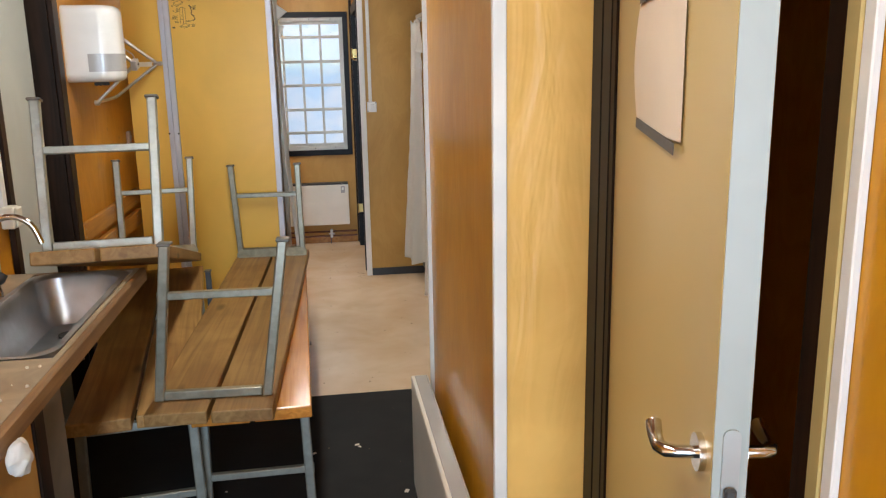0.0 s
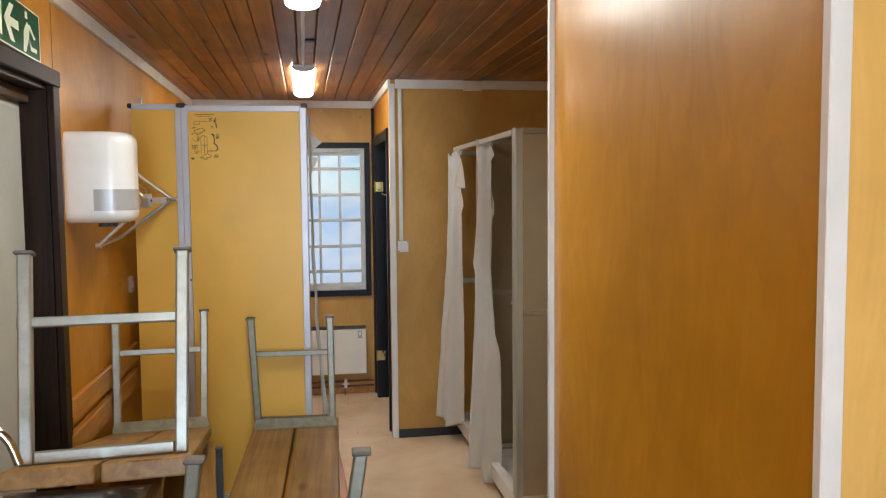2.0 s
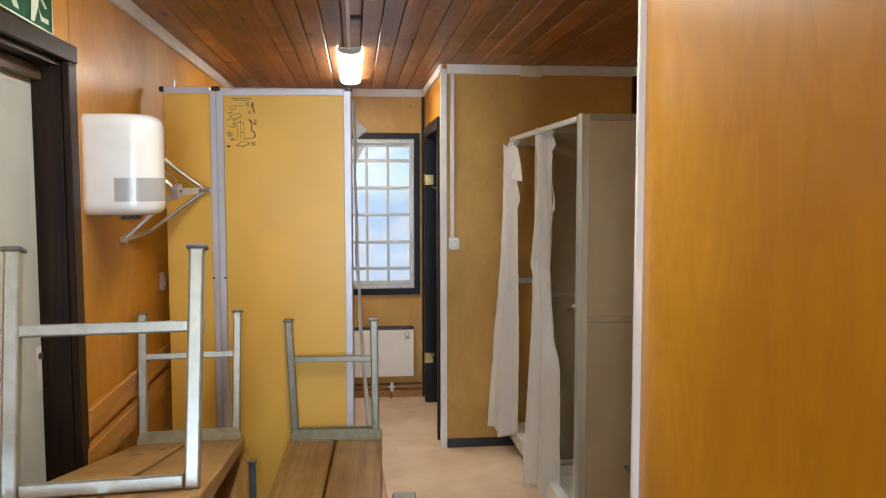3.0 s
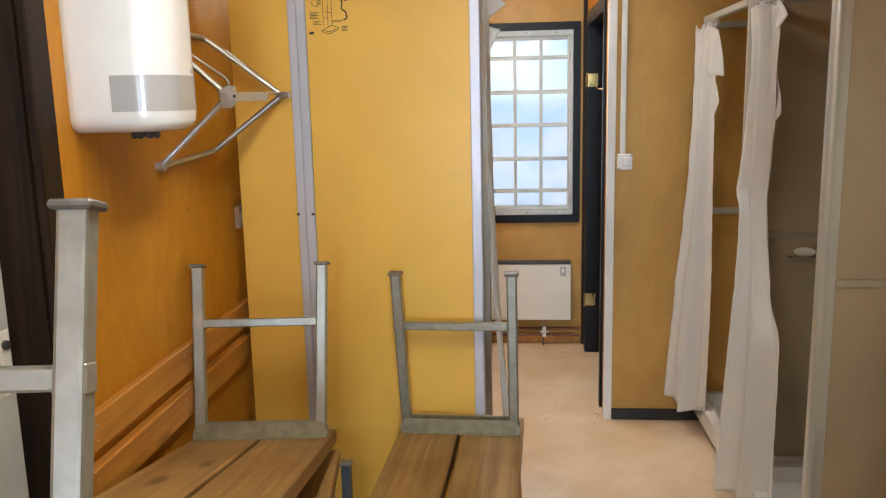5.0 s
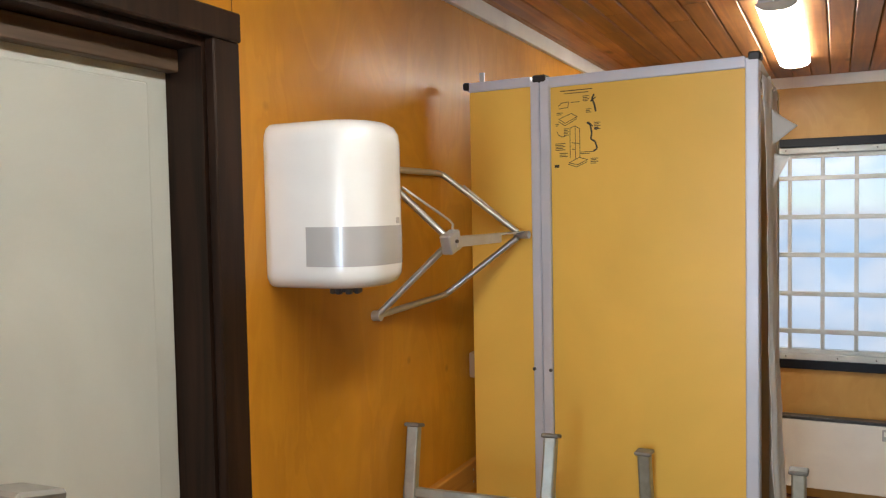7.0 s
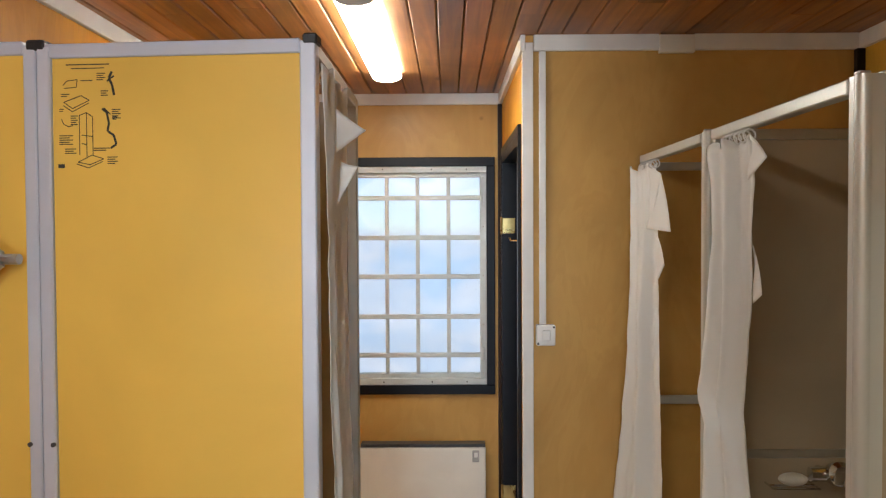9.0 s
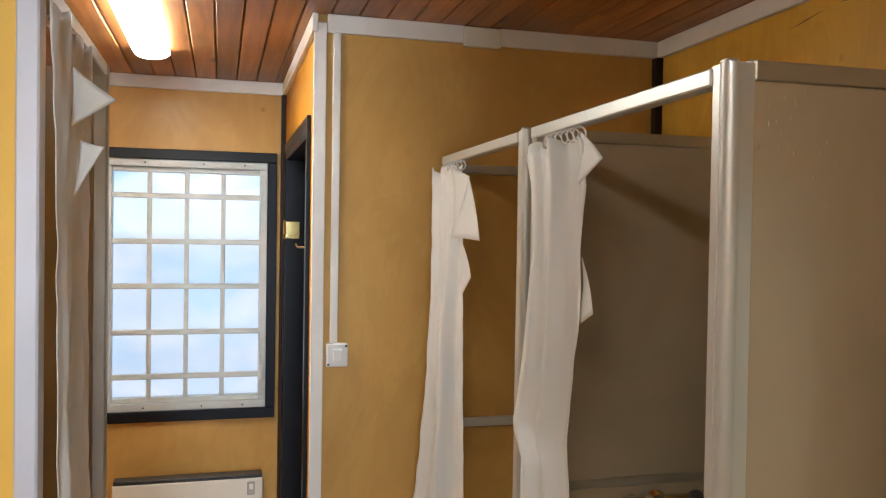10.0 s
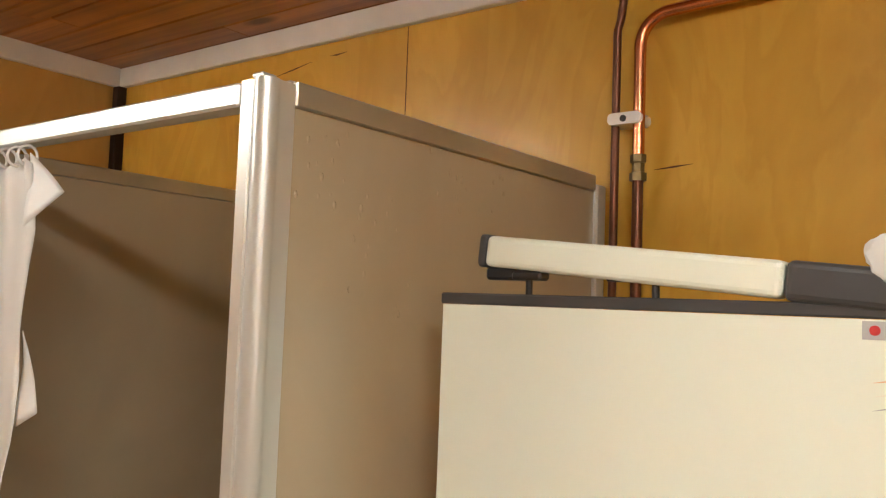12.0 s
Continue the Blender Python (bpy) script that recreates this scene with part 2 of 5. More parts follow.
def curtain_cloth():
    m, nodes, links, b = shader("white_shower_curtain")
    b.inputs["Base Color"].default_value = (0.91, 0.92, 0.91, 1)
    b.inputs["Roughness"].default_value = 0.45
    b.inputs["Sheen Weight"].default_value = 0.2
    v = coords(nodes, links, (1, 1, 1))
    bump(nodes, links, b, noise_node(nodes, links, v, 28, 4, 0.8), 0.25, 0.003)
    tr = nodes.new("ShaderNodeBsdfTranslucent")
    tr.inputs["Color"].default_value = (0.88, 0.88, 0.86, 1)
    mx = nodes.new("ShaderNodeMixShader")
    mx.inputs[0].default_value = 0.42
    links.new(b.outputs[0], mx.inputs[1])
    links.new(tr.outputs[0], mx.inputs[2])
    links.new(mx.outputs[0], nodes["Material Output"].inputs["Surface"])
    return m


M_CURTAIN = curtain_cloth()


def frosted_glass():
    m, nodes, links, b = shader("frosted_glass")
    b.inputs["Transmission Weight"].default_value = 1.0
    b.inputs["IOR"].default_value = 1.12
    v = coords(nodes, links, (1, 1, 0.5), False)
    f = noise_node(nodes, links, v, 18, 5, 0.5)
    links.new(span(nodes, links, f, 0.10, 0.28), b.inputs["Roughness"])
    # uneven frost, tinted blue in patches for the blue light off shaded snow
    blue_tint = noise_node(nodes, links, coords(nodes, links, (1, 1, 1.6), False), 2.2, 2, 0.3)
    links.new(ramp(nodes, links, blue_tint, [(0.36, (0.66, 0.84, 1.0)), (0.60, (0.93, 0.97, 1.0))]), b.inputs["Base Color"])
    return m


M_FROST = frosted_glass()


def lamp_diffuser():
    m, nodes, links, b = shader("lit_lamp_diffuser")
    b.inputs["Base Color"].default_value = (0.9, 0.88, 0.82, 1)
    b.inputs["Emission Color"].default_value = (1.0, 0.98, 0.895, 1)
    b.inputs["Emission Strength"].default_value = TUBE
    return m


M_DIFFUSER = lamp_diffuser()


# ---- mesh helpers ----
def empty(name, at, label, category, group="", kind=""):
    ob = new(name)
    ob.empty_display_size = 0.05
    ob.matrix_basis = pose(*at)
    return tagged(ob, label, category, group, kind)


def part(name, bm, material, parent=None, label="", smooth=False):
    """Link a bmesh, given in world metres, as one mesh under a thing or a part."""
    me = bpy.data.meshes.new(name)
    bmesh.ops.recalc_face_normals(bm, faces=bm.faces)
    if smooth:
        for f in bm.faces:
            f.smooth = True
    bm.to_mesh(me)
    bm.free()
    me.materials.append(material)
    if smooth:
        me.set_sharp_from_angle(angle=radians(38))
    ob = new(name, me)
    if parent is not None:
        chain = [parent]
        while chain[-1].parent is not None:
            chain.append(chain[-1].parent)
        m = Matrix.Identity(4)
        for p in reversed(chain):
            m = m @ p.matrix_basis
        ob.parent = parent
        ob.matrix_basis = m.inverted()
    if label:
        ob["label"] = label
    return ob


def box(bm, x0, x1, y0, y1, z0, z1, bevel=0.0, seg=1):
    r = bmesh.ops.create_cube(bm, size=1.0)
    vs = r["verts"]
    bmesh.ops.scale(bm, vec=(x1 - x0, y1 - y0, z1 - z0), verts=vs)
    bmesh.ops.translate(bm, vec=((x0 + x1) / 2, (y0 + y1) / 2, (z0 + z1) / 2), verts=vs)
    if bevel:
        es = list({e for v in vs for e in v.link_edges})
        out = bmesh.ops.bevel(bm, geom=es, offset=bevel, segments=seg, affect="EDGES", profile=0.5)
        return list({v for f in out["faces"] for v in f.verts} | {v for v in vs if v.is_valid})
    return vs


def cube(*a, bevel=0.0, seg=1):
    bm = bmesh.new()
    box(bm, *a, bevel=bevel, seg=seg)
    return bm


def sweep(bm, points, r, seg=10, cap=True):
    """A round tube along a line of points; r is one radius or one a point."""
    pts = [Vector(p) for p in points]
    rs = r if isinstance(r, (list, tuple)) else [r] * len(pts)
    rings = []
    up = None
    for i, p in enumerate(pts):
        d = (pts[min(i + 1, len(pts) - 1)] - pts[max(i - 1, 0)]).normalized()
        if up is None:
            up = d.orthogonal().normalized()
        up = (up - d * up.dot(d)).normalized()
        side = d.cross(up)
        rings.append([bm.verts.new(p + (up * math.cos(a) + side * math.sin(a)) * rs[i]) for a in [2 * math.pi * k / seg for k in range(seg)]])
    for a, b in zip(rings, rings[1:]):
        for k in range(seg):
            bm.faces.new((a[k], a[(k + 1) % seg], b[(k + 1) % seg], b[k]))
    if cap:
        bm.faces.new(rings[0][::-1])
        bm.faces.new(rings[-1])
    return bm


def tube(points, r, seg=10):
    return sweep(bmesh.new(), points, r, seg)


def arc(c, r, a0, a1, u, v, n=8):
    c, u, v = Vector(c), Vector(u), Vector(v)
    return [c + (u * math.cos(a) + v * math.sin(a)) * r for a in [radians(a0 + (a1 - a0) * k / n) for k in range(n + 1)]]


def outline_prism(bm, pts, axis, lo, hi):
    """A flat outline pushed through from lo to hi along an axis; pts hold the other two coordinates."""
    def at(p, h):
        q = list(p)
        q.insert("xyz".index(axis), h)
        return bm.verts.new(q)
    a, b = [at(p, lo) for p in pts], [at(p, hi) for p in pts]
    bm.faces.new(a[::-1])
    bm.faces.new(b)
    n = len(pts)
    for k in range(n):
        bm.faces.new((a[k], a[(k + 1) % n], b[(k + 1) % n], b[k]))
    return bm


def rounded(x0, x1, y0, y1, r, n=5):
    pts = []
    for cx, cy, a in ((x1 - r, y1 - r, 0), (x0 + r, y1 - r, 90), (x0 + r, y0 + r, 180), (x1 - r, y0 + r, 270)):
        pts += [(cx + r * math.cos(radians(a + 90 * k / n)), cy + r * math.sin(radians(a + 90 * k / n))) for k in range(n + 1)]
    return pts


def structure(name, bm, material, label, category="wall"):
    return tagged(part(name, bm, material), label, category, kind="structure")


# ---- plan, in metres ----
LEFT, RIGHT, FAR, BACK = -0.475, 2.13, 7.03, -3.4
CEIL = 2.335
JOG_X, JOG_Y0, JOG_Y1 = 0.992, 1.40, 2.48   # boxed-out room with the amber panel
DOORWALL = 1.206                           # wall of the near room's door
SCREEN_Y, SCREEN_X = 5.765, 0.93          # corner of the far side room

# floor and ground
structure("floor", cube(LEFT - 0.15, RIGHT + 0.1, 3.50, FAR + 0.12, -0.06, 0.0), M_FLOOR, "worn beige linoleum floor with dirt specks", "floor")
mat = cube(LEFT - 0.15, DOORWALL + 0.03, BACK - 0.1, 3.50, -0.06, -0.001)
box(mat, DOORWALL + 0.03, RIGHT + 0.1, JOG_Y1 - 0.03, 3.50, -0.06, -0.001)
structure("floor_entrance", mat, M_MAT, "black rubber matting with grit on it", "floor")
# unseen floor, kept pale so it bounces daylight onto the room's walls
structure("floor_east", cube(DOORWALL + 0.03, RIGHT + 0.1, BACK - 0.1, JOG_Y1 - 0.03, -0.06, -0.001), M_FLOOR, "unseen beige floor of the near room, added to bounce daylight", "floor")
structure("ground", cube(-600, 600, -600, 600, -0.75, -0.6), M_SNOW, "snow-covered ground outside the window", "ground")

# left wall with the door opening
OPEN0, OPEN1, OPENZ = 2.79, 3.495, 1.99
bm = bmesh.new()
box(bm, LEFT - 0.15, LEFT, BACK, OPEN0, 0, 2.42)
box(bm, LEFT - 0.15, LEFT, OPEN0, OPEN1, OPENZ, 2.42)
box(bm, LEFT - 0.15, LEFT, OPEN1, FAR + 0.12, 0, 2.42)
structure("wall_west", bm, M_PLY_LEFT, "varnished orange plywood wall with dents")
# unseen board added to stop daylight leaking round the grey door
structure("wall_west_outer", cube(LEFT - 0.17, LEFT - 0.151, 2.6, 3.7, 0, 2.42), M_DARKWOOD, "unseen board that blocks daylight behind the grey door")
# far wall with the window opening
WX0, WX1, WZ0, WZ1 = 0.135, 0.862, 0.825, 1.98
bm = bmesh.new()
box(bm, LEFT, WX0, FAR, FAR + 0.12, 0, 2.42)
box(bm, WX1, RIGHT + 0.1, FAR, FAR + 0.12, 0, 2.42)
box(bm, WX0, WX1, FAR, FAR + 0.12, 0, WZ0)
box(bm, WX0, WX1, FAR, FAR + 0.12, WZ1, 2.42)
structure("wall_north", bm, M_PLY_FAR, "aged brown plywood wall with stains")
# the gap from y -2.6 to -0.3 is an unseen opening added to daylight the near room
bm = bmesh.new()
box(bm, RIGHT, RIGHT + 0.1, BACK, -2.6, 0, 2.42)
box(bm, RIGHT, RIGHT + 0.1, -2.6, -0.3, 0, 0.4)
box(bm, RIGHT, RIGHT + 0.1, -2.6, -0.3, 2.1, 2.42)
box(bm, RIGHT, RIGHT + 0.1, -0.3, FAR, 0, 2.42)
structure("wall_east", bm, M_PLY_EAST, "honey-coloured plywood wall with scratches")
bm = bmesh.new()
box(bm, LEFT, -0.1, BACK - 0.1, BACK, 0, 2.42)
box(bm, 0.9, RIGHT, BACK - 0.1, BACK, 0, 2.42)
box(bm, -0.1, 0.9, BACK - 0.1, BACK, 2.08, 2.42)
structure("wall_south", bm, M_PLY_FAR, "plain plywood end wall with the open entrance")
# side room by the window: wall with a doorway onto the passage
DY0, DY1, DZ = 5.95, 6.86, 2.0
bm = bmesh.new()
box(bm, SCREEN_X, RIGHT, SCREEN_Y, SCREEN_Y + 0.06, 0, 2.40)
structure("wall_screen", bm, M_PLY_FAR, "brown plywood partition wall behind the showers")
bm = bmesh.new()
box(bm, SCREEN_X, SCREEN_X + 0.06, SCREEN_Y + 0.06, DY0, 0, 2.40)
box(bm, SCREEN_X, SCREEN_X + 0.06, DY0, DY1, DZ, 2.40)
box(bm, SCREEN_X, SCREEN_X + 0.06, DY1, FAR, 0, 2.40)
structure("wall_side_room", bm, M_PLY_LEFT, "plywood partition with a doorway by the window")
# boxed-out room near the entrance
structure("wall_panel", cube(JOG_X, JOG_X + 0.018, JOG_Y0, JOG_Y1, 0, 2.40), M_PLY_DARK, "glossy amber plywood partition panel")
structure("wall_jog", cube(JOG_X + 0.0185, DOORWALL + 0.06, JOG_Y0, JOG_Y0 + 0.05, 0, 2.40), M_PLY_PALE, "pale varnished plywood with dents")
structure("wall_room_end", cube(JOG_X + 0.0185, RIGHT, JOG_Y1 - 0.06, JOG_Y1, 0, 2.40), M_PLY_DARK, "plain plywood partition end")
D0, D1, DTOP = 0.584, 1.275, 2.02
bm = bmesh.new()
box(bm, DOORWALL, DOORWALL + 0.07, BACK, D0, 0, 2.40)
box(bm, DOORWALL, DOORWALL + 0.07, D0, D1, DTOP, 2.40)
box(bm, DOORWALL, DOORWALL + 0.07, D1, JOG_Y0 - 0.0005, 0, 2.40)
structure("wall_entrance", bm, M_PLY_DARK, "glossy amber plywood wall with a doorway")


# ceiling boards, one mesh
def ceiling():
    bm = bmesh.new()
    x, w, g = LEFT - 0.05, 0.088, 0.0018
    while x < RIGHT + 0.1:
        cuts = [BACK - 0.1, random.uniform(0.5, 2.2), random.uniform(4.0, 5.6), FAR + 0.05]
        for y0, y1 in zip(cuts, cuts[1:]):
            z = CEIL + random.uniform(0, 0.0015)
            c = 0.0035
            prof = [(x + g, z + c), (x + g + c, z), (x + w - g - c, z), (x + w - g, z + c), (x + w - g, z + 0.018), (x + g, z + 0.018)]
            outline_prism(bm, prof, "y", 0, 1)
            n = len(bm.verts)
            bm.verts.ensure_lookup_table()
            for v in bm.verts[n - 12:n]:
                v.co.y = y0 if v.co.y < 0.5 else y1 - 0.0015
        x += w
    return bm


structure("ceiling", ceiling(), M_CEIL, "dark stained tongue-and-groove pine board ceiling", "ceiling")
structure("roof", cube(LEFT - 0.15, RIGHT + 0.1, BACK - 0.1, FAR + 0.12, 2.42, 2.5), M_DARKWOOD, "roof deck above the ceiling boards", "roof")

# white cornice strips
CZ0, CT = 2.278, 0.018


def strip(name, a, label="white painted ceiling trim strip", mat=M_WHITETRIM, cat="trim"):
    return structure(name, cube(*a, bevel=0.002), mat, label, cat)


strip("trim_west", (LEFT, LEFT + CT, BACK, FAR, CZ0, CEIL))
strip("trim_north", (LEFT + CT, SCREEN_X, FAR - CT, FAR, CZ0, CEIL))
strip("trim_screen", (SCREEN_X + 0.03, 1.405, SCREEN_Y - CT, SCREEN_Y, CZ0, CEIL))
strip("trim_screen_end", (1.53, RIGHT - CT, SCREEN_Y - CT, SCREEN_Y, CZ0, CEIL))
strip("trim_joint", (1.405, 1.53, SCREEN_Y - CT - 0.006, SCREEN_Y, CZ0 - 0.01, CEIL - 0.004), "unpainted pale trim piece with nail heads", M_OFFWHITE)
strip("trim_side_room", (SCREEN_X - CT, SCREEN_X, SCREEN_Y - CT, FAR - CT, CZ0, CEIL))
strip("trim_east", (RIGHT - CT, RIGHT, JOG_Y1, SCREEN_Y, CZ0, CEIL))
strip("trim_room_end", (JOG_X - 0.002, RIGHT - CT, JOG_Y1, JOG_Y1 + CT, CZ0, CEIL))
# upright corner trims
strip("trim_corner_screen", (SCREEN_X - 0.012, SCREEN_X + 0.028, SCREEN_Y - 0.014, SCREEN_Y - 0.0005, 0, CZ0 + 0.03), "white painted corner strip with scuffs")
strip("trim_corner_panel", (JOG_X - 0.010, JOG_X + 0.019, JOG_Y0 - 0.012, JOG_Y0 + 0.006, 0, CEIL - 0.003), "white corner strip between plywood panels")
strip("trim_edge_panel", (JOG_X - 0.014, JOG_X + 0.02, JOG_Y1 - 0.002, JOG_Y1 + 0.012, 0, CZ0), "thin white edge strip on the amber panel")
strip("trim_corner_dark", (RIGHT - 0.03, RIGHT - 0.001, SCREEN_Y - 0.03, SCREEN_Y - 0.001, 0, CZ0), "dark stained corner batten", M_DARKWOOD)
strip("trim_corner_dark_passage", (SCREEN_X - 0.022, SCREEN_X - 0.001, FAR - 0.04, FAR - 0.001, 0, CZ0), "dark stained corner batten", M_DARKWOOD)
strip("baseboard_screen", (SCREEN_X + 0.03, RIGHT - 0.001, SCREEN_Y - 0.014, SCREEN_Y - 0.0005, 0, 0.055), "black plastic skirting", M_BLACKPLASTIC, "baseboard")
strip("baseboard_north", (LEFT + 0.002, SCREEN_X - 0.025, FAR - 0.012, FAR - 0.0005, 0, 0.06), "brown wooden skirting", M_PINE, "baseboard")
strip("trim_entrance", (DOORWALL - 0.012, DOORWALL - 0.0005, 0.524, 0.5445, 0, CEIL - 0.003), "narrow white edge strip", M_WHITETRIM)


# ---- window ----
def window():
    win = empty("window_1", ((WX0 + WX1) / 2, FAR, WZ0), "barred window with frosted glass in a black frame", "window", kind="structure")
    f = 0.033
    y0, y1 = FAR - 0.022, FAR + 0.02
    for a in ((WX0 - 0.03, WX1 + 0.03, y0, y1, WZ1 - 0.015, WZ1 + 0.03), (WX0 - 0.03, WX1 + 0.03, y0, y1, WZ0 - 0.035, WZ0 + 0.012),
              (WX0 - 0.03, WX0 + 0.012, y0, y1, WZ0 + 0.012, WZ1 - 0.015), (WX1 - 0.012, WX1 + 0.03, y0, y1, WZ0 + 0.012, WZ1 - 0.015)):
        part("window_frame", cube(*a, bevel=0.003), M_BLACKWOOD, win, "black painted architrave")
    ax0, ax1, az0, az1 = WX0 + 0.012, WX1 - 0.012, WZ0 + 0.012, WZ1 - 0.015
    fz = 0.056
    sash = cube(ax0, ax1, y0 + 0.012, FAR + 0.06, az1 - 0.034, az1, bevel=0.003)
    box(sash, ax0, ax1, y0 + 0.012, FAR + 0.06, az0, az0 + 0.034, 0.003)
    box(sash, ax0, ax0 + f, y0 + 0.012, FAR + 0.06, az0 + 0.034, az1 - 0.034, 0.003)
    box(sash, ax1 - f, ax1, y0 + 0.012, FAR + 0.06, az0 + 0.034, az1 - 0.034, 0.003)
    box(sash, ax0 + f, ax1 - f, FAR + 0.012, FAR + 0.06, az1 - fz, az1 - 0.0345, 0.002)
    box(sash, ax0 + f, ax1 - f, FAR + 0.012, FAR + 0.06, az0 + 0.0345, az0 + fz, 0.002)
    s = part("sash", sash, M_OFFWHITE_GREY, win, "grey-white metal sash with rivets")
    bm = bmesh.new()
    for k in range(5):
        z = az0 + 0.06 + (az1 - az0 - 0.12) * k / 4
        for x in (ax0 + 0.018, ax1 - 0.018):
            bmesh.ops.create_uvsphere(bm, u_segments=8, v_segments=4, radius=0.005, matrix=Matrix.Translation((x, y0 + 0.012, z)))
    part("rivets", bm, M_STEELROD, s, "", True)
    for x in (ax0 + 0.17, ax0 + 0.42, ax0 + 0.6):
        for z in (az0 + 0.016, az1 - 0.016):
            part("screw_head", tube([(x, y0 + 0.0095, z), (x, y0 + 0.013, z)], 0.004, 8), M_GREYPLASTIC, s)
    gx0, gx1, gz0, gz1 = ax0 + f, ax1 - f, az0 + fz, az1 - fz
    pane = part("pane", cube(gx0, gx1, FAR + 0.040, FAR + 0.046, gz0, gz1), M_FROST, win, "frosted glass pane")
    pane.visible_shadow = False
    for k in range(1, 4):
        x = 0.177 + 0.159 * k
        part("bar", cube(x - 0.010, x + 0.010, FAR + 0.004, FAR + 0.020, gz0, gz1, bevel=0.003), M_OFFWHITE_GREY, win, "white metal window bar")
    for z in (0.990, 1.190, 1.397, 1.598, 1.803):
        part("bar", cube(gx0, gx1, FAR + 0.0, FAR + 0.0235, z - 0.012, z + 0.012, bevel=0.003), M_OFFWHITE_GREY, win, "white metal window bar")
    for z in (1.02, 1.77):
        part("bar_hinge", tube([(ax1 - 0.028, y0 + 0.006, z), (ax1 - 0.028, y0 + 0.006, z + 0.06)], 0.007, 8), M_OFFWHITE_GREY, win, "grey barrel hinge", True)
    part("latch", cube(ax1 - 0.03, ax1 - 0.012, y0 - 0.006, y0 + 0.012, WZ0 + 0.14, WZ0 + 0.21, bevel=0.004), M_OFFWHITE_GREY, win, "window catch")


M_OFFWHITE_GREY = plain("grey_white_metal", (0.54, 0.58, 0.58), 0.4, 0, 0.12)
window()


# ---- doors ----
def grey_door():
    d = empty("door_1", (LEFT, (OPEN0 + OPEN1) / 2, 0), "closed pale grey panel door in a dark frame", "door", kind="structure")
    x0 = LEFT - 0.085
    leaf = part("leaf", cube(x0 - 0.04, x0, OPEN0 + 0.0205, OPEN1 - 0.0205, 0.004, OPENZ - 0.0205, bevel=0.003), M_DOORGREY, d, "pale grey painted leaf with nail holes")
    e = 0.05
    a0, a1, az = OPEN0 + 0.022, OPEN1 - 0.022, OPENZ - 0.035
    part("panel", cube(x0, x0 + 0.005, a0 + e, a1 - e, 0.12, az - e, bevel=0.003), M_DOORGREY, leaf)
    bm = bmesh.new()
    for y, z in ((2.887, 1.886), (2.957, 1.913), (2.956, 1.867), (2.907, 1.868), (2.862, 1.869), (2.888, 1.915), (2.845, 1.92)):
        bmesh.ops.create_uvsphere(bm, u_segments=6, v_segments=4, radius=0.0022, matrix=Matrix.Translation((x0 + 0.005, y, z)))
    part("nail_holes", bm, M_INK, leaf)
    part("keyhole_plate", cube(x0, x0 + 0.004, a1 - 0.045, a1 - 0.008, 0.98, 1.12, bevel=0.002), M_ENAMEL, leaf, "white keyhole plate")
    part("keyhole", tube([(x0 + 0.004, a1 - 0.026, 1.09), (x0 + 0.012, a1 - 0.026, 1.09)], 0.010, 12), M_GREYPLASTIC, leaf, "", True)
    jx0, jx1 = LEFT - 0.15, LEFT
    part("jamb", cube(jx0, jx1, OPEN0, OPEN0 + 0.02, 0, OPENZ), M_DARKWOOD, d)
    part("jamb", cube(jx0, jx1, OPEN1 - 0.02, OPEN1, 0, OPENZ), M_DARKWOOD, d)
    part("head", cube(jx0, jx1, OPEN0 + 0.02, OPEN1 - 0.02, OPENZ - 0.02, OPENZ), M_DARKWOOD, d)
    part("stop_batten", cube(x0 + 0.002, x0 + 0.03, OPEN0 + 0.02, OPEN1 - 0.02, OPENZ - 0.062, OPENZ - 0.021, bevel=0.002), wood("grey_batten", (0.19, 0.13, 0.085), (0.1, 0.065, 0.04), (28, 1.5, 28), 0.5), d, "weathered grey-brown batten")
    c0, c1 = LEFT, LEFT + 0.022
    for y0, y1 in ((OPEN0 - 0.04, OPEN0 + 0.005), (OPEN1 - 0.012, OPEN1 + 0.06)):
        part("casing", cube(c0, c1, y0, y1, 0, OPENZ - 0.003, bevel=0.003), M_DARKWOOD, d, "dark stained casing")
    part("casing", cube(c0, c1 + 0.004, OPEN0 - 0.045, OPEN1 + 0.062, OPENZ - 0.003, OPENZ + 0.052, bevel=0.003), M_DARKWOOD, d, "dark stained head casing")


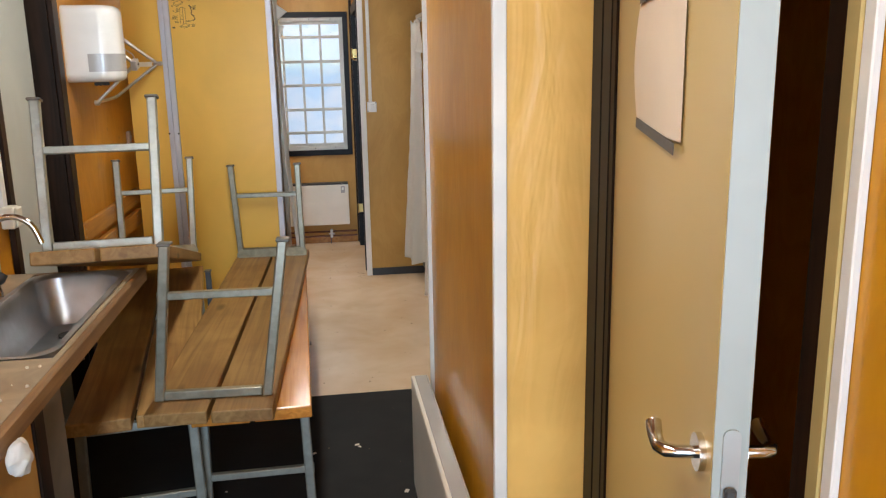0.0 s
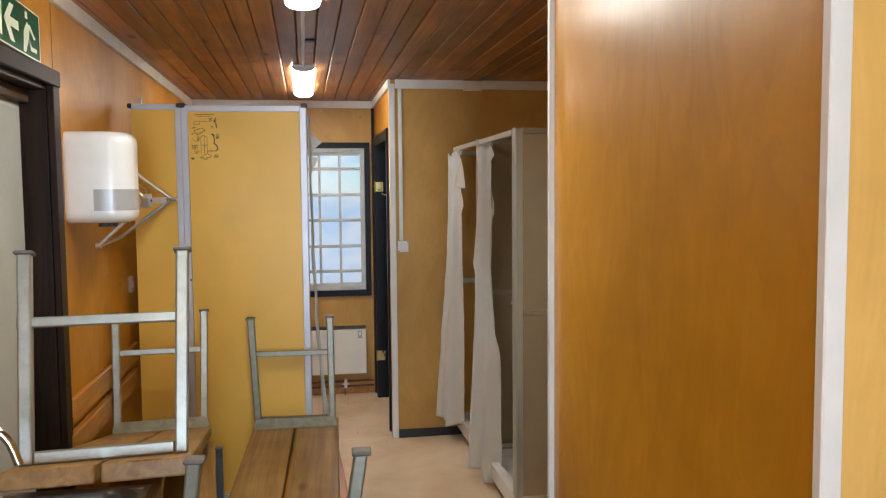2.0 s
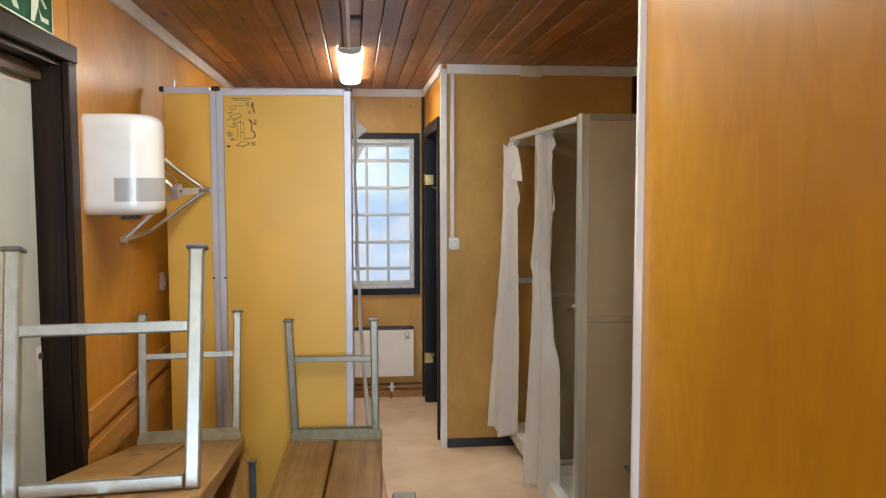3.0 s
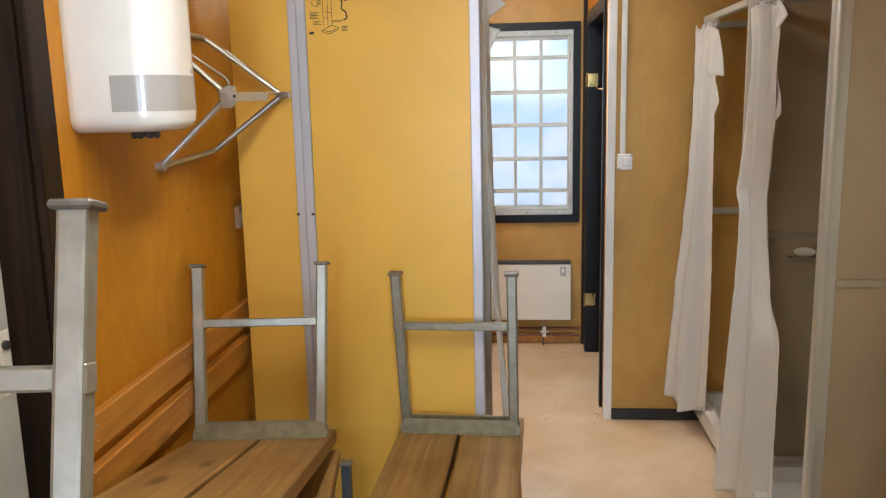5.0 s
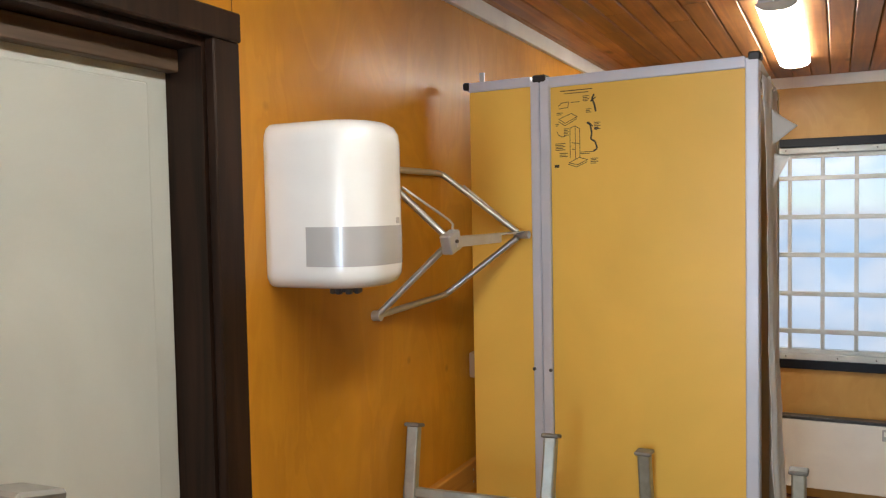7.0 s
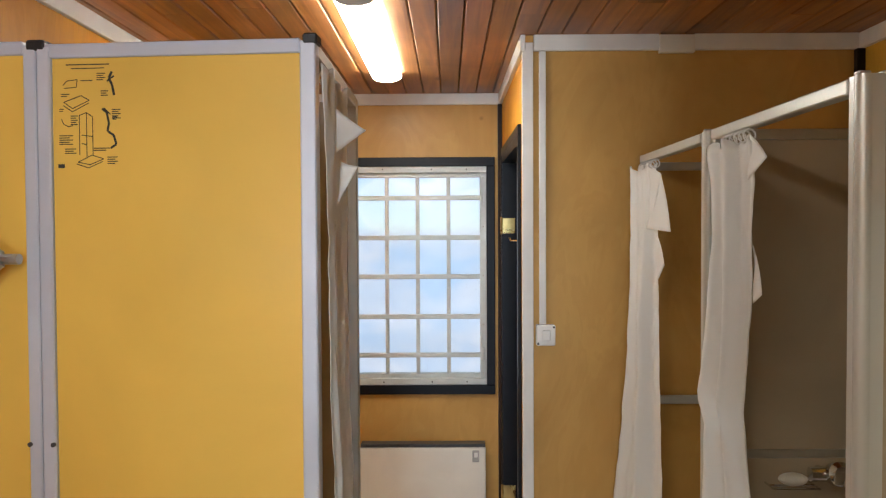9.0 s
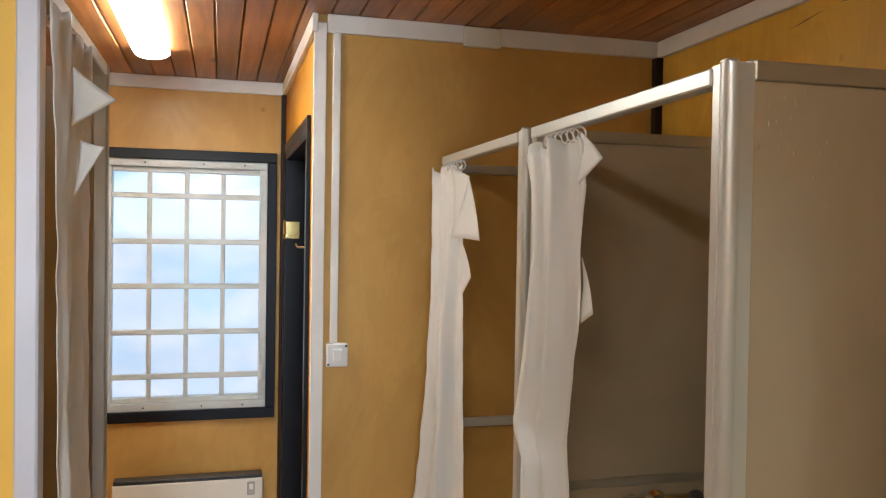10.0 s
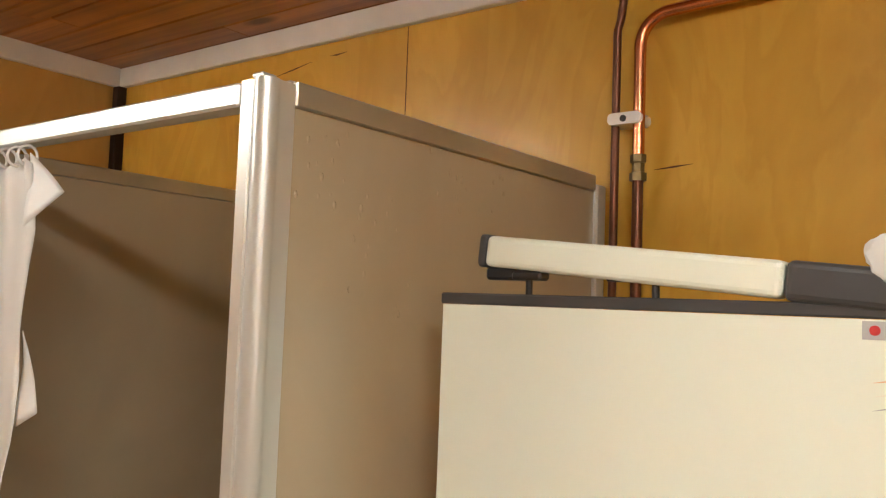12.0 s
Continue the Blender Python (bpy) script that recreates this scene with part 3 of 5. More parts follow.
def far_doorway():
    d = empty("door_2", (SCREEN_X, (DY0 + DY1) / 2, 0), "black door frame with its leaf standing open inwards", "door", kind="structure")
    for y0, y1 in ((DY0, DY0 + 0.03), (DY1 - 0.03, DY1)):
        part("jamb", cube(SCREEN_X - 0.012, SCREEN_X + 0.075, y0, y1, 0, DZ), M_BLACKWOOD, d)
    part("head", cube(SCREEN_X - 0.012, SCREEN_X + 0.075, DY0 + 0.03, DY1 - 0.03, DZ - 0.035, DZ), M_BLACKWOOD, d)
    for y0, y1 in ((DY0 - 0.035, DY0), (DY1, DY1 + 0.045)):
        part("casing", cube(SCREEN_X - 0.014, SCREEN_X - 0.0005, y0, y1, 0, DZ + 0.04, bevel=0.002), M_BLACKWOOD, d)
    part("casing", cube(SCREEN_X - 0.014, SCREEN_X - 0.0005, DY0, DY1, DZ, DZ + 0.04, bevel=0.002), M_BLACKWOOD, d)
    for z in (0.30, 1.62):
        hg = cube(SCREEN_X - 0.016, SCREEN_X + 0.05, DY1 - 0.034, DY1 - 0.028, z, z + 0.075, bevel=0.001)
        sweep(hg, [(SCREEN_X - 0.016, DY1 - 0.036, z - 0.004), (SCREEN_X - 0.016, DY1 - 0.036, z + 0.08)], 0.006, 8)
        part("hinge", hg, M_BRASS, d, "worn brass hinge")
    part("leaf", cube(SCREEN_X + 0.08, SCREEN_X + 0.82, DY1 - 0.072, DY1 - 0.032, 0.01, DZ - 0.04, bevel=0.003), M_DARKWOOD, d, "dark stained open leaf")
    part("hook", tube([(SCREEN_X - 0.014, DY0 - 0.02, 1.60), (SCREEN_X - 0.04, DY0 - 0.02, 1.60), (SCREEN_X - 0.045, DY0 - 0.02, 1.612)], 0.004, 8), M_CHROME, d, "small chrome hook", True)


def ajar_door():
    d = empty("door_3", (DOORWALL, (D0 + D1) / 2, 0), "beige laminate door standing ajar in a black frame", "door", kind="structure")
    x0, x1 = DOORWALL - 0.012, DOORWALL + 0.075
    for y0, y1 in ((D0 - 0.012, D0 + 0.02), (D1 - 0.007, D1 + 0.012)):
        part("jamb", cube(x0, x1, y0, y1, 0, DTOP), M_DARKWOOD, d)
    part("head", cube(x0, x1, D0 + 0.02, D1 - 0.007, DTOP - 0.03, DTOP), M_DARKWOOD, d)
    part("casing", cube(DOORWALL - 0.014, DOORWALL - 0.0005, D1 + 0.012, D1 + 0.06, 0, DTOP + 0.05, bevel=0.003), M_BLACKWOOD, d, "black casing")
    part("casing", cube(DOORWALL - 0.014, DOORWALL - 0.0005, D1 + 0.064, JOG_Y0 - 0.002, 0, DTOP + 0.05, bevel=0.003), M_BLACKWOOD, d, "black casing")
    part("casing", cube(DOORWALL - 0.014, DOORWALL - 0.0005, D0 - 0.039, D0 - 0.012, 0, DTOP + 0.05, bevel=0.003), M_DOORBEIGE, d, "cream casing")
    part("casing", cube(DOORWALL - 0.014, DOORWALL - 0.0005, D0 - 0.012, D1 + 0.012, DTOP, DTOP + 0.05, bevel=0.003), M_BLACKWOOD, d, "black casing")
    # leaf, hinged at the far jamb, eleven degrees open
    hinge = Matrix.Translation((DOORWALL - 0.008, D1 - 0.0105, 0)) @ pose(0, 0, 0, 0, 0, -11)
    W = 0.730

    def turned(bm):
        bmesh.ops.transform(bm, matrix=hinge, verts=bm.verts)
        return bm
    leaf = part("leaf", turned(cube(0, 0.04, -W, 0, 0.012, DTOP - 0.035, bevel=0.002)), M_DOORBEIGE, d, "beige laminate leaf")
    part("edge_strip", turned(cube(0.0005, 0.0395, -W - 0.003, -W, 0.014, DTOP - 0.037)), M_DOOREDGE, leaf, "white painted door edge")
    part("latch_plate", turned(outline_prism(bmesh.new(), rounded(0.010, 0.030, 0.93, 1.16, 0.009), "y", -W - 0.006, -W - 0.003)), M_STEELROD, leaf, "steel latch plate")
    part("latch_bolt", turned(cube(0.013, 0.027, -W - 0.014, -W - 0.006, 1.055, 1.09, bevel=0.003)), M_GREYPLASTIC, leaf)
    for side in (-1, 1):
        xs = 0.0 if side < 0 else 0.04
        hb = tube([(xs, -W + 0.042, 1.110), (xs + side * 0.008, -W + 0.042, 1.110)], 0.023, 20)
        part("handle_rose", turned(hb), M_CHROME, leaf, "round chrome rose", True)
        hz = [(xs + side * dx, -W + dy, z) for dx, dy, z in ((0.008, 0.042, 1.110), (0.030, 0.042, 1.110), (0.041, 0.046, 1.110), (0.047, 0.058, 1.109), (0.047, 0.078, 1.110), (0.046, 0.092, 1.114), (0.045, 0.102, 1.121))]
        part("handle", turned(tube(hz, [0.008, 0.008, 0.009, 0.009, 0.009, 0.010, 0.010], 12)), M_CHROME, leaf, "chrome lever handle", True)
    for z in (0.25, 1.725):
        hg = tube([(DOORWALL - 0.028, D1 - 0.004, z + 0.008), (DOORWALL - 0.028, D1 - 0.004, z + 0.022), (DOORWALL - 0.028, D1 - 0.004, z + 0.023), (DOORWALL - 0.028, D1 - 0.004, z + 0.048), (DOORWALL - 0.028, D1 - 0.004, z + 0.049), (DOORWALL - 0.028, D1 - 0.004, z + 0.066)], [0.0065, 0.0065, 0.0085, 0.0085, 0.0065, 0.0065], 10)
        box(hg, DOORWALL - 0.0225, DOORWALL - 0.0195, D1 - 0.004, D1 + 0.012, z + 0.010, z + 0.062)
        part("hinge", hg, M_STEELROD, d, "steel lift-off hinge")
    return hinge


grey_door()
far_doorway()
HINGE = ajar_door()


# paper taped to the ajar door
def door_notice():
    n = empty("paper_notice", HINGE @ Vector((-0.003, -0.38, 1.462)), "blank-looking paper sheet taped to the beige door", "notice")
    bm = bmesh.new()
    ny, nz = 10, 14
    grid = [[bm.verts.new((-0.0025 - 0.004 * math.sin(3.1 * i / ny) * (0.6 + 0.4 * math.sin(k * 0.5)) - 0.006 * (i / ny) ** 3 * math.sin(math.pi * k / nz), -0.525 + (0.296 + 0.012 * math.sin(math.pi * k / nz)) * i / ny, 1.462 + 0.205 * k / nz)) for i in range(ny + 1)] for k in range(nz + 1)]
    for k in range(nz):
        for i in range(ny):
            bm.faces.new((grid[k][i], grid[k][i + 1], grid[k + 1][i + 1], grid[k + 1][i]))
    bmesh.ops.transform(bm, matrix=HINGE, verts=bm.verts)
    part("sheet", bm, M_PAPER, n, "", True)
    for z0, dz in ((1.648, 0.008), (1.448, -0.012)):
        t = outline_prism(bmesh.new(), [(-0.51, z0 + 0.008 + dz), (-0.245, z0 + 0.008 - dz * 0.4), (-0.245, z0 + 0.024 - dz * 0.4), (-0.51, z0 + 0.024 + dz)], "x", -0.0085, -0.0075)
        bmesh.ops.transform(t, matrix=HINGE, verts=t.verts)
        part("tape", t, M_TAPE, n, "strip of dark grey tape")


door_notice()


# ---- ceiling lamps ----
def ceiling_lamp():
    x, L = 0.385, 1.27
    lamp = empty("ceiling_lamp", (x, 0, CEIL), "lit white fluorescent batten lamp under the ceiling", "ceiling lamp", "ceiling lamps")
    part("housing", cube(x - 0.060, x + 0.060, 0.004, L - 0.004, CEIL - 0.012, CEIL - 0.001, bevel=0.003), M_WHITEPLASTIC, lamp)
    prof = [(x - 0.066, CEIL - 0.0125), (x - 0.062, CEIL - 0.022), (x - 0.046, CEIL - 0.033), (x - 0.022, CEIL - 0.039), (x + 0.022, CEIL - 0.039), (x + 0.046, CEIL - 0.033), (x + 0.062, CEIL - 0.022), (x + 0.066, CEIL - 0.0125)]
    part("diffuser", outline_prism(bmesh.new(), prof, "y", 0.014, L - 0.014), M_DIFFUSER, lamp, "glowing white diffuser")
    for y0, y1 in ((0, 0.0135), (L - 0.0135, L)):
        part("end_cap", outline_prism(bmesh.new(), prof, "y", y0, y1), M_OFFWHITE, lamp, "white end cap")
    return lamp


lamp = ceiling_lamp()
lamp.matrix_basis = pose(0.385, 5.20, CEIL)
for y in (2.39, -0.42):
    copy_thing(lamp, pose(0.385, y, CEIL))
for name, y0, y1 in (("cable_duct", 0.85, 2.39), ("cable_duct", 3.66, 5.20)):
    c = empty(name, (0.385, (y0 + y1) / 2, CEIL), "thin white cable duct between the ceiling lamps", "cable duct", "cable ducts")
    part("duct", cube(0.377, 0.393, y0 + 0.002, y1 - 0.002, CEIL - 0.014, CEIL + 0.002, bevel=0.002), M_WHITETRIM, c)
    j = 0.41
    part("junction_box", cube(j - 0.02, j + 0.03, y0 + 0.5 * (y1 - y0), y0 + 0.5 * (y1 - y0) + 0.05, CEIL - 0.01, CEIL + 0.002), M_DARKWOOD, c, "dark ceiling hole cover")


# ---- showers ----
def drape(name, parent, rows, folds, amp, seed, label="", n=64, m=72):
    """A hanging sheet whose two edges pass through rows of (z, edge, other edge), with broad soft folds and creases."""
    rnd = random.Random(seed)
    ph = [rnd.uniform(0, 6.28) for _ in range(6)]
    top, low = rows[0][0], rows[-1][0]
    bm = bmesh.new()
    grid = []
    for j in range(m + 1):
        v = j / m
        z = top + (low - top) * v
        k = max(i for i in range(len(rows) - 1) if rows[i][0] >= z - 1e-6)
        w = min(1.0, (rows[k][0] - z) / (rows[k][0] - rows[k + 1][0]))
        w = 0.5 * w + 0.5 * w * w * (3 - 2 * w)
        a = Vector((*rows[k][1], 0)).lerp(Vector((*rows[k + 1][1], 0)), w)
        b = Vector((*rows[k][2], 0)).lerp(Vector((*rows[k + 1][2], 0)), w)
        out = Vector((-(b - a).y, (b - a).x, 0)).normalized() * -1
        line = []
        for i in range(n + 1):
            u = i / n
            edge = min(1.0, 5 * min(u, 1 - u) + 0.15)
            # soft valleys with narrower ridges
            q = math.sin(folds * 6.283 * u + ph[0] + 0.9 * math.sin(2.1 * v + ph[1]))
            q = (0.5 + 0.5 * q) ** 2.2 * 1.6 - 0.6
            q += 0.35 * math.sin(folds * 12.1 * u + ph[2] + 2.2 * v) * (0.4 + 0.6 * v)
            gather = max(0.0, 1 - v * 9) * 0.006 * math.sin(31 * u + ph[3])
            p = a.lerp(b, u) + out * (edge * amp * (0.45 + 0.75 * v) * q + gather)
            p += out * 0.012 * edge * noise.noise(Vector((u * 2.6 + seed, v * 6, 1.7))) + out * 0.004 * noise.noise(Vector((u * 9 + seed, v * 26, 4.1)))
            p.z = z + 0.016 * v * math.sin(7 * u + ph[5]) + 0.010 * max(0.0, 1 - v * 12) * math.sin(19 * u + ph[4])
            line.append(bm.verts.new(p))
        grid.append(line)
    for r0, r1 in zip(grid, grid[1:]):
        for i in range(n):
            bm.faces.new((r0[i], r0[i + 1], r1[i + 1], r1[i]))
    ob = part(name, bm, M_CURTAIN, parent, label, True)
    s = ob.modifiers.new("thickness", "SOLIDIFY")
    s.thickness = 0.0012
    return ob


def flap(name, parent, pts, label=""):
    """A turned-over corner of cloth: a curved triangle."""
    a, b, c = (Vector(p) for p in pts)
    bm = bmesh.new()
    n = 10
    rows = []
    nrm = (b - a).cross(c - a).normalized()
    for j in range(n + 1):
        v = j / n
        rows.append([bm.verts.new(a.lerp(b, v).lerp(a.lerp(c, v), (i / max(1, j)) if j else 0) + nrm * 0.005 * math.sin(math.pi * v) * math.sin(3 * i / n + 1)) for i in range(j + 1)])
    for j in range(n):
        for i in range(j + 1):
            bm.faces.new((rows[j][i], rows[j + 1][i], rows[j + 1][i + 1]))
            if i < j:
                bm.faces.new((rows[j][i], rows[j + 1][i + 1], rows[j][i + 1]))
    ob = part(name, bm, M_CURTAIN, parent, label, True)
    s = ob.modifiers.new("thickness", "SOLIDIFY")
    s.thickness = 0.0012
    return ob


def rings(parent, pts):
    for p in pts:
        x, y, z = p
        part("curtain_ring", tube(arc((x, y, z), 0.014, 0, 360, (1, 0, 0), (0, 0, 1), 14), 0.0022, 6), M_WHITEPLASTIC, parent, "white plastic ring", True)


CX0, CX1, CTOP = 1.335, 2.115, 1.905


def tray(parent, x0, x1, y0, y1):
    bm = bmesh.new()
    out = rounded(x0, x1, y0, y1, 0.03)
    ins = rounded(x0 + 0.045, x1 - 0.045, y0 + 0.045, y1 - 0.045, 0.05)
    low = rounded(x0 + 0.075, x1 - 0.075, y0 + 0.075, y1 - 0.075, 0.05)
    loops = [[bm.verts.new((*p, z)) for p in pts] for pts, z in ((out, 0.075), (out, 0.155), (ins, 0.160), (low, 0.115))]
    for a, b in zip(loops, loops[1:]):
        k = len(a)
        for i in range(k):
            bm.faces.new((a[i], a[(i + 1) % k], b[(i + 1) % k], b[i]))
    bm.faces.new(loops[0][::-1])
    bm.faces.new(loops[-1])
    t = part("tray", bm, M_WHITEPLASTIC, parent, "white moulded shower tray", True)
    part("drain", tube([((x0 + x1) / 2, (y0 + y1) / 2, 0.115), ((x0 + x1) / 2, (y0 + y1) / 2, 0.119)], 0.035, 16), M_CHROME, t, "", True)
    for x in (x0 + 0.06, x1 - 0.06):
        for y in (y0 + 0.06, y1 - 0.06):
            f = tube([(x, y, 0.0), (x, y, 0.012), (x, y, 0.012), (x, y, 0.076)], [0.018, 0.018, 0.007, 0.007], 10)
            part("tray_foot", f, M_GREYPLASTIC, parent, "threaded steel foot", True)


def right_post(bm, y):
    """Corner profile: flat flange to the passage, a round nose, then a flat web along the side panel."""
    r, cx, cy = 0.014, CX0 + 0.013, y + 0.014
    pts = [(CX0 + 0.004, y + 0.046), (CX0 + 0.004, y + 0.030), (CX0 + 0.006, y + 0.028)]
    pts += [(cx - r * math.cos(radians(a)), cy - r * math.sin(radians(a))) for a in range(-60, 121, 20)]
    pts += [(CX0 + 0.023, y + 0.003), (CX0 + 0.044, y + 0.003), (CX0 + 0.044, y + 0.026), (CX0 + 0.028, y + 0.046)]
    return outline_prism(bm, pts, "z", 0.155, CTOP)


def shower_right(y0, y1, near):
    c = empty("shower_cabin", ((CX0 + CX1) / 2, (y0 + y1) / 2, 0),
              "shower cabin with taupe panels, aluminium posts and an open curtain" if near else "shower cabin against the wall with aluminium posts and an open curtain", "shower cabin", "shower cabins")
    part("post", right_post(bmesh.new(), y0), M_ALU, c, "rounded aluminium corner post", True)
    part("post", cube(CX0 + 0.004, CX0 + 0.03, y1 - 0.026, y1, 0.155, CTOP - 0.004, bevel=0.003), M_ALU, c, "slim aluminium end post")
    part("top_rail", cube(CX0, CX0 + 0.03, y0 + 0.0465, y1 - 0.002, CTOP - 0.029, CTOP - 0.002, bevel=0.003), M_ALU, c, "aluminium head rail")
    turn = Matrix.Translation((CX0 + 0.04, y0, 0)) @ pose(0, 0, 0, 0, 0, -1.5 if near else 0) @ Matrix.Translation((-CX0 - 0.04, -y0, 0))

    def t(bm):
        bmesh.ops.transform(bm, matrix=turn, verts=bm.verts)
        return bm
    panel = part("side_panel", t(cube(CX0 + 0.0445, CX1 - 0.022, y0 + 0.006, y0 + 0.014, 0.16, CTOP - 0.0245)), M_TAUPE, c, "taupe laminate side panel")
    part("side_rail", t(cube(CX0 + 0.0445, CX1 - 0.022, y0 + 0.001, y0 + 0.026, CTOP - 0.025, CTOP + 0.004, bevel=0.002)), M_ALU_DULL, c, "aluminium panel rail")
    part("mid_rail", t(cube(CX0 + 0.0445, CX1 - 0.022, y0 + 0.003, y0 + 0.018, 1.030, 1.055, bevel=0.002)), M_ALU_DULL, c, "dull aluminium mid rail")
    part("wall_profile", t(cube(CX1 - 0.022, CX1 + 0.012, y0 - 0.002, y0 + 0.028, 0.155, CTOP - 0.012, bevel=0.003)), M_ALU, c, "aluminium wall profile")
    if near:
        # blisters under the laminate near the top
        rnd = random.Random(21)
        bm = bmesh.new()
        for gx, gz, n in ((1.43, 1.85, 9), (1.42, 1.80, 8), (1.52, 1.78, 7), (1.50, 1.72, 5), (1.68, 1.84, 12), (1.80, 1.84, 6), (1.56, 1.66, 3)):
            for k in range(n):
                r = rnd.uniform(0.0016, 0.0036)
                at = Matrix.Translation((gx + rnd.gauss(0, 0.022), y0 + 0.006, gz + rnd.gauss(0, 0.02)))
                bmesh.ops.create_uvsphere(bm, u_segments=10, v_segments=6, radius=r, matrix=at @ Matrix.Diagonal((0.8, 0.35, 1.4, 1)))
        tagged(part("blisters", t(bm), M_TAUPE, panel, "", True), "small blisters in the laminate", kind="stuff")
    part("back_panel", cube(CX1 - 0.006, CX1 + 0.006, y0 + 0.034, y1, 0.16, CTOP - 0.25), M_TAUPE, c, "taupe laminate back panel")
    for x in (CX0 + 0.010, CX0 + 0.050):
        part("end_cap", cube(x - 0.008, x + 0.014, y0 + 0.010, y0 + 0.028, CTOP + 0.0005, CTOP + 0.006, bevel=0.002), M_STEELROD, c, "small metal cap")
    tray(c, CX0 + 0.005, CX1 - 0.01, y0 + 0.032, y1 - 0.004)
    return c


M_ALU_DULL = plain("dull_aluminium", (0.44, 0.42, 0.35), 0.38, 0.7, 0.1)
shower_right(4.195, 4.962, True)
far_cabin = shower_right(5.003, 5.745, False)
part("wall_rail", cube(CX0 + 0.05, CX1 - 0.05, 5.722, 5.744, 1.850, 1.878, bevel=0.002), M_ALU_DULL, far_cabin, "dull aluminium top rail")
part("wall_rail", cube(CX0 + 0.05, CX1 - 0.05, 5.722, 5.744, 1.02, 1.048, bevel=0.002), M_ALU, far_cabin, "white horizontal rail")
# mixer and soap dish on the divider of the near cabin
mx = empty("shower_mixer", (1.66, 5.03, 0.98), "chrome shower mixer with a red mark on the taupe panel", "mixer tap")
part("body", tube([(1.60, 4.965, 1.0), (1.84, 4.965, 1.0)], 0.019, 14), M_CHROME, mx, "", True)
part("knob", tube([(1.665, 4.965, 1.0), (1.665, 4.93, 1.01), (1.665, 4.92, 1.012)], [0.030, 0.032, 0.02], 16), M_CHROME, mx, "chrome knob", True)
part("handle", tube([(1.79, 4.965, 1.0), (1.79, 4.93, 0.992)], [0.026, 0.02], 14), M_GREYPLASTIC, mx, "dark grey grip", True)
part("mark", cube(1.775, 1.80, 4.915, 4.93, 0.955, 0.995, bevel=0.004), M_RED, mx, "red temperature mark")
for x in (1.64, 1.82):
    part("wall_union", tube([(x, 4.965, 1.0), (x, 5.0085, 1.0)], 0.012, 10), M_CHROME, mx, "", True)
sd = empty("soap_dish", (1.57, 5.03, 0.955), "white soap in a wire dish on the shower panel", "soap dish")
part("wire", tube([(1.50, 5.0085, 0.965), (1.50, 4.95, 0.965), (1.62, 4.95, 0.965), (1.62, 5.0085, 0.965)], 0.003, 6), M_CHROME, sd, "", True)
part("wire", tube([(1.50, 4.985, 0.964), (1.62, 4.985, 0.964)], 0.003, 6), M_CHROME, sd, "", True)
b = bmesh.new()
bmesh.ops.create_uvsphere(b, u_segments=14, v_segments=8, radius=0.03, matrix=Matrix.Translation((1.56, 4.975, 0.984)) @ Matrix.Diagonal((1.3, 0.9, 0.55, 1)))
part("soap", b, M_OFFWHITE, sd, "worn white soap", True)

c2 = empty("shower_curtain", (1.33, 4.78, 1.86), "bunched white shower curtain hanging to the floor", "shower curtain", "shower curtains")
drape("sheet", c2, [(1.852, (1.322, 4.950), (1.335, 4.672)), (1.75, (1.319, 4.900), (1.337, 4.660)), (1.65, (1.316, 4.880), (1.340, 4.684)), (1.49, (1.310, 4.890), (1.344, 4.695)),
                    (1.35, (1.306, 4.913), (1.348, 4.735)), (1.21, (1.299, 4.943), (1.352, 4.765)), (1.15, (1.299, 4.884), (1.354, 4.760)), (0.89, (1.291, 4.880), (1.360, 4.700)),
                    (0.73, (1.285, 4.900), (1.365, 4.590)), (0.36, (1.273, 4.928), (1.375, 4.617)), (0.05, (1.262, 4.950), (1.385, 4.640))], 1.9, 0.030, 3)
flap("flap", c2, ((1.333, 4.680, 1.860), (1.336, 4.588, 1.800), (1.325, 4.668, 1.755)), "turned-back curtain corner")
flap("flap", c2, ((1.345, 4.690, 1.610), (1.347, 4.640, 1.500), (1.350, 4.700, 1.475)), "loose curtain edge")
rings(c2, [(CX0 + 0.004, 4.70 + 0.030 * k, CTOP - 0.046) for k in range(6)])
c1 = empty("shower_curtain", (1.32, 5.6, 1.85), "bunched white shower curtain with a folded corner", "shower curtain", "shower curtains")
drape("sheet", c1, [(1.855, (1.303, 5.740), (1.335, 5.530)), (1.62, (1.292, 5.690), (1.337, 5.500)), (1.47, (1.285, 5.660), (1.338, 5.500)), (1.18, (1.272, 5.660), (1.341, 5.490)),
                    (0.96, (1.262, 5.690), (1.343, 5.478)), (0.70, (1.246, 5.725), (1.346, 5.460)), (0.12, (1.208, 5.738), (1.350, 5.500))], 1.8, 0.026, 8)
flap("flap", c1, ((1.322, 5.560, 1.850), (1.318, 5.380, 1.815), (1.305, 5.480, 1.640)), "turned-back curtain corner")
flap("flap", c1, ((1.318, 5.385, 1.812), (1.325, 5.300, 1.635), (1.300, 5.500, 1.645)), "turned-back curtain corner")
flap("flap", c1, ((1.330, 5.500, 1.640), (1.332, 5.395, 1.530), (1.336, 5.500, 1.470)), "loose curtain edge")
rings(c1, [(CX0 + 0.002, 5.53 + 0.035 * k, CTOP - 0.046) for k in range(6)])


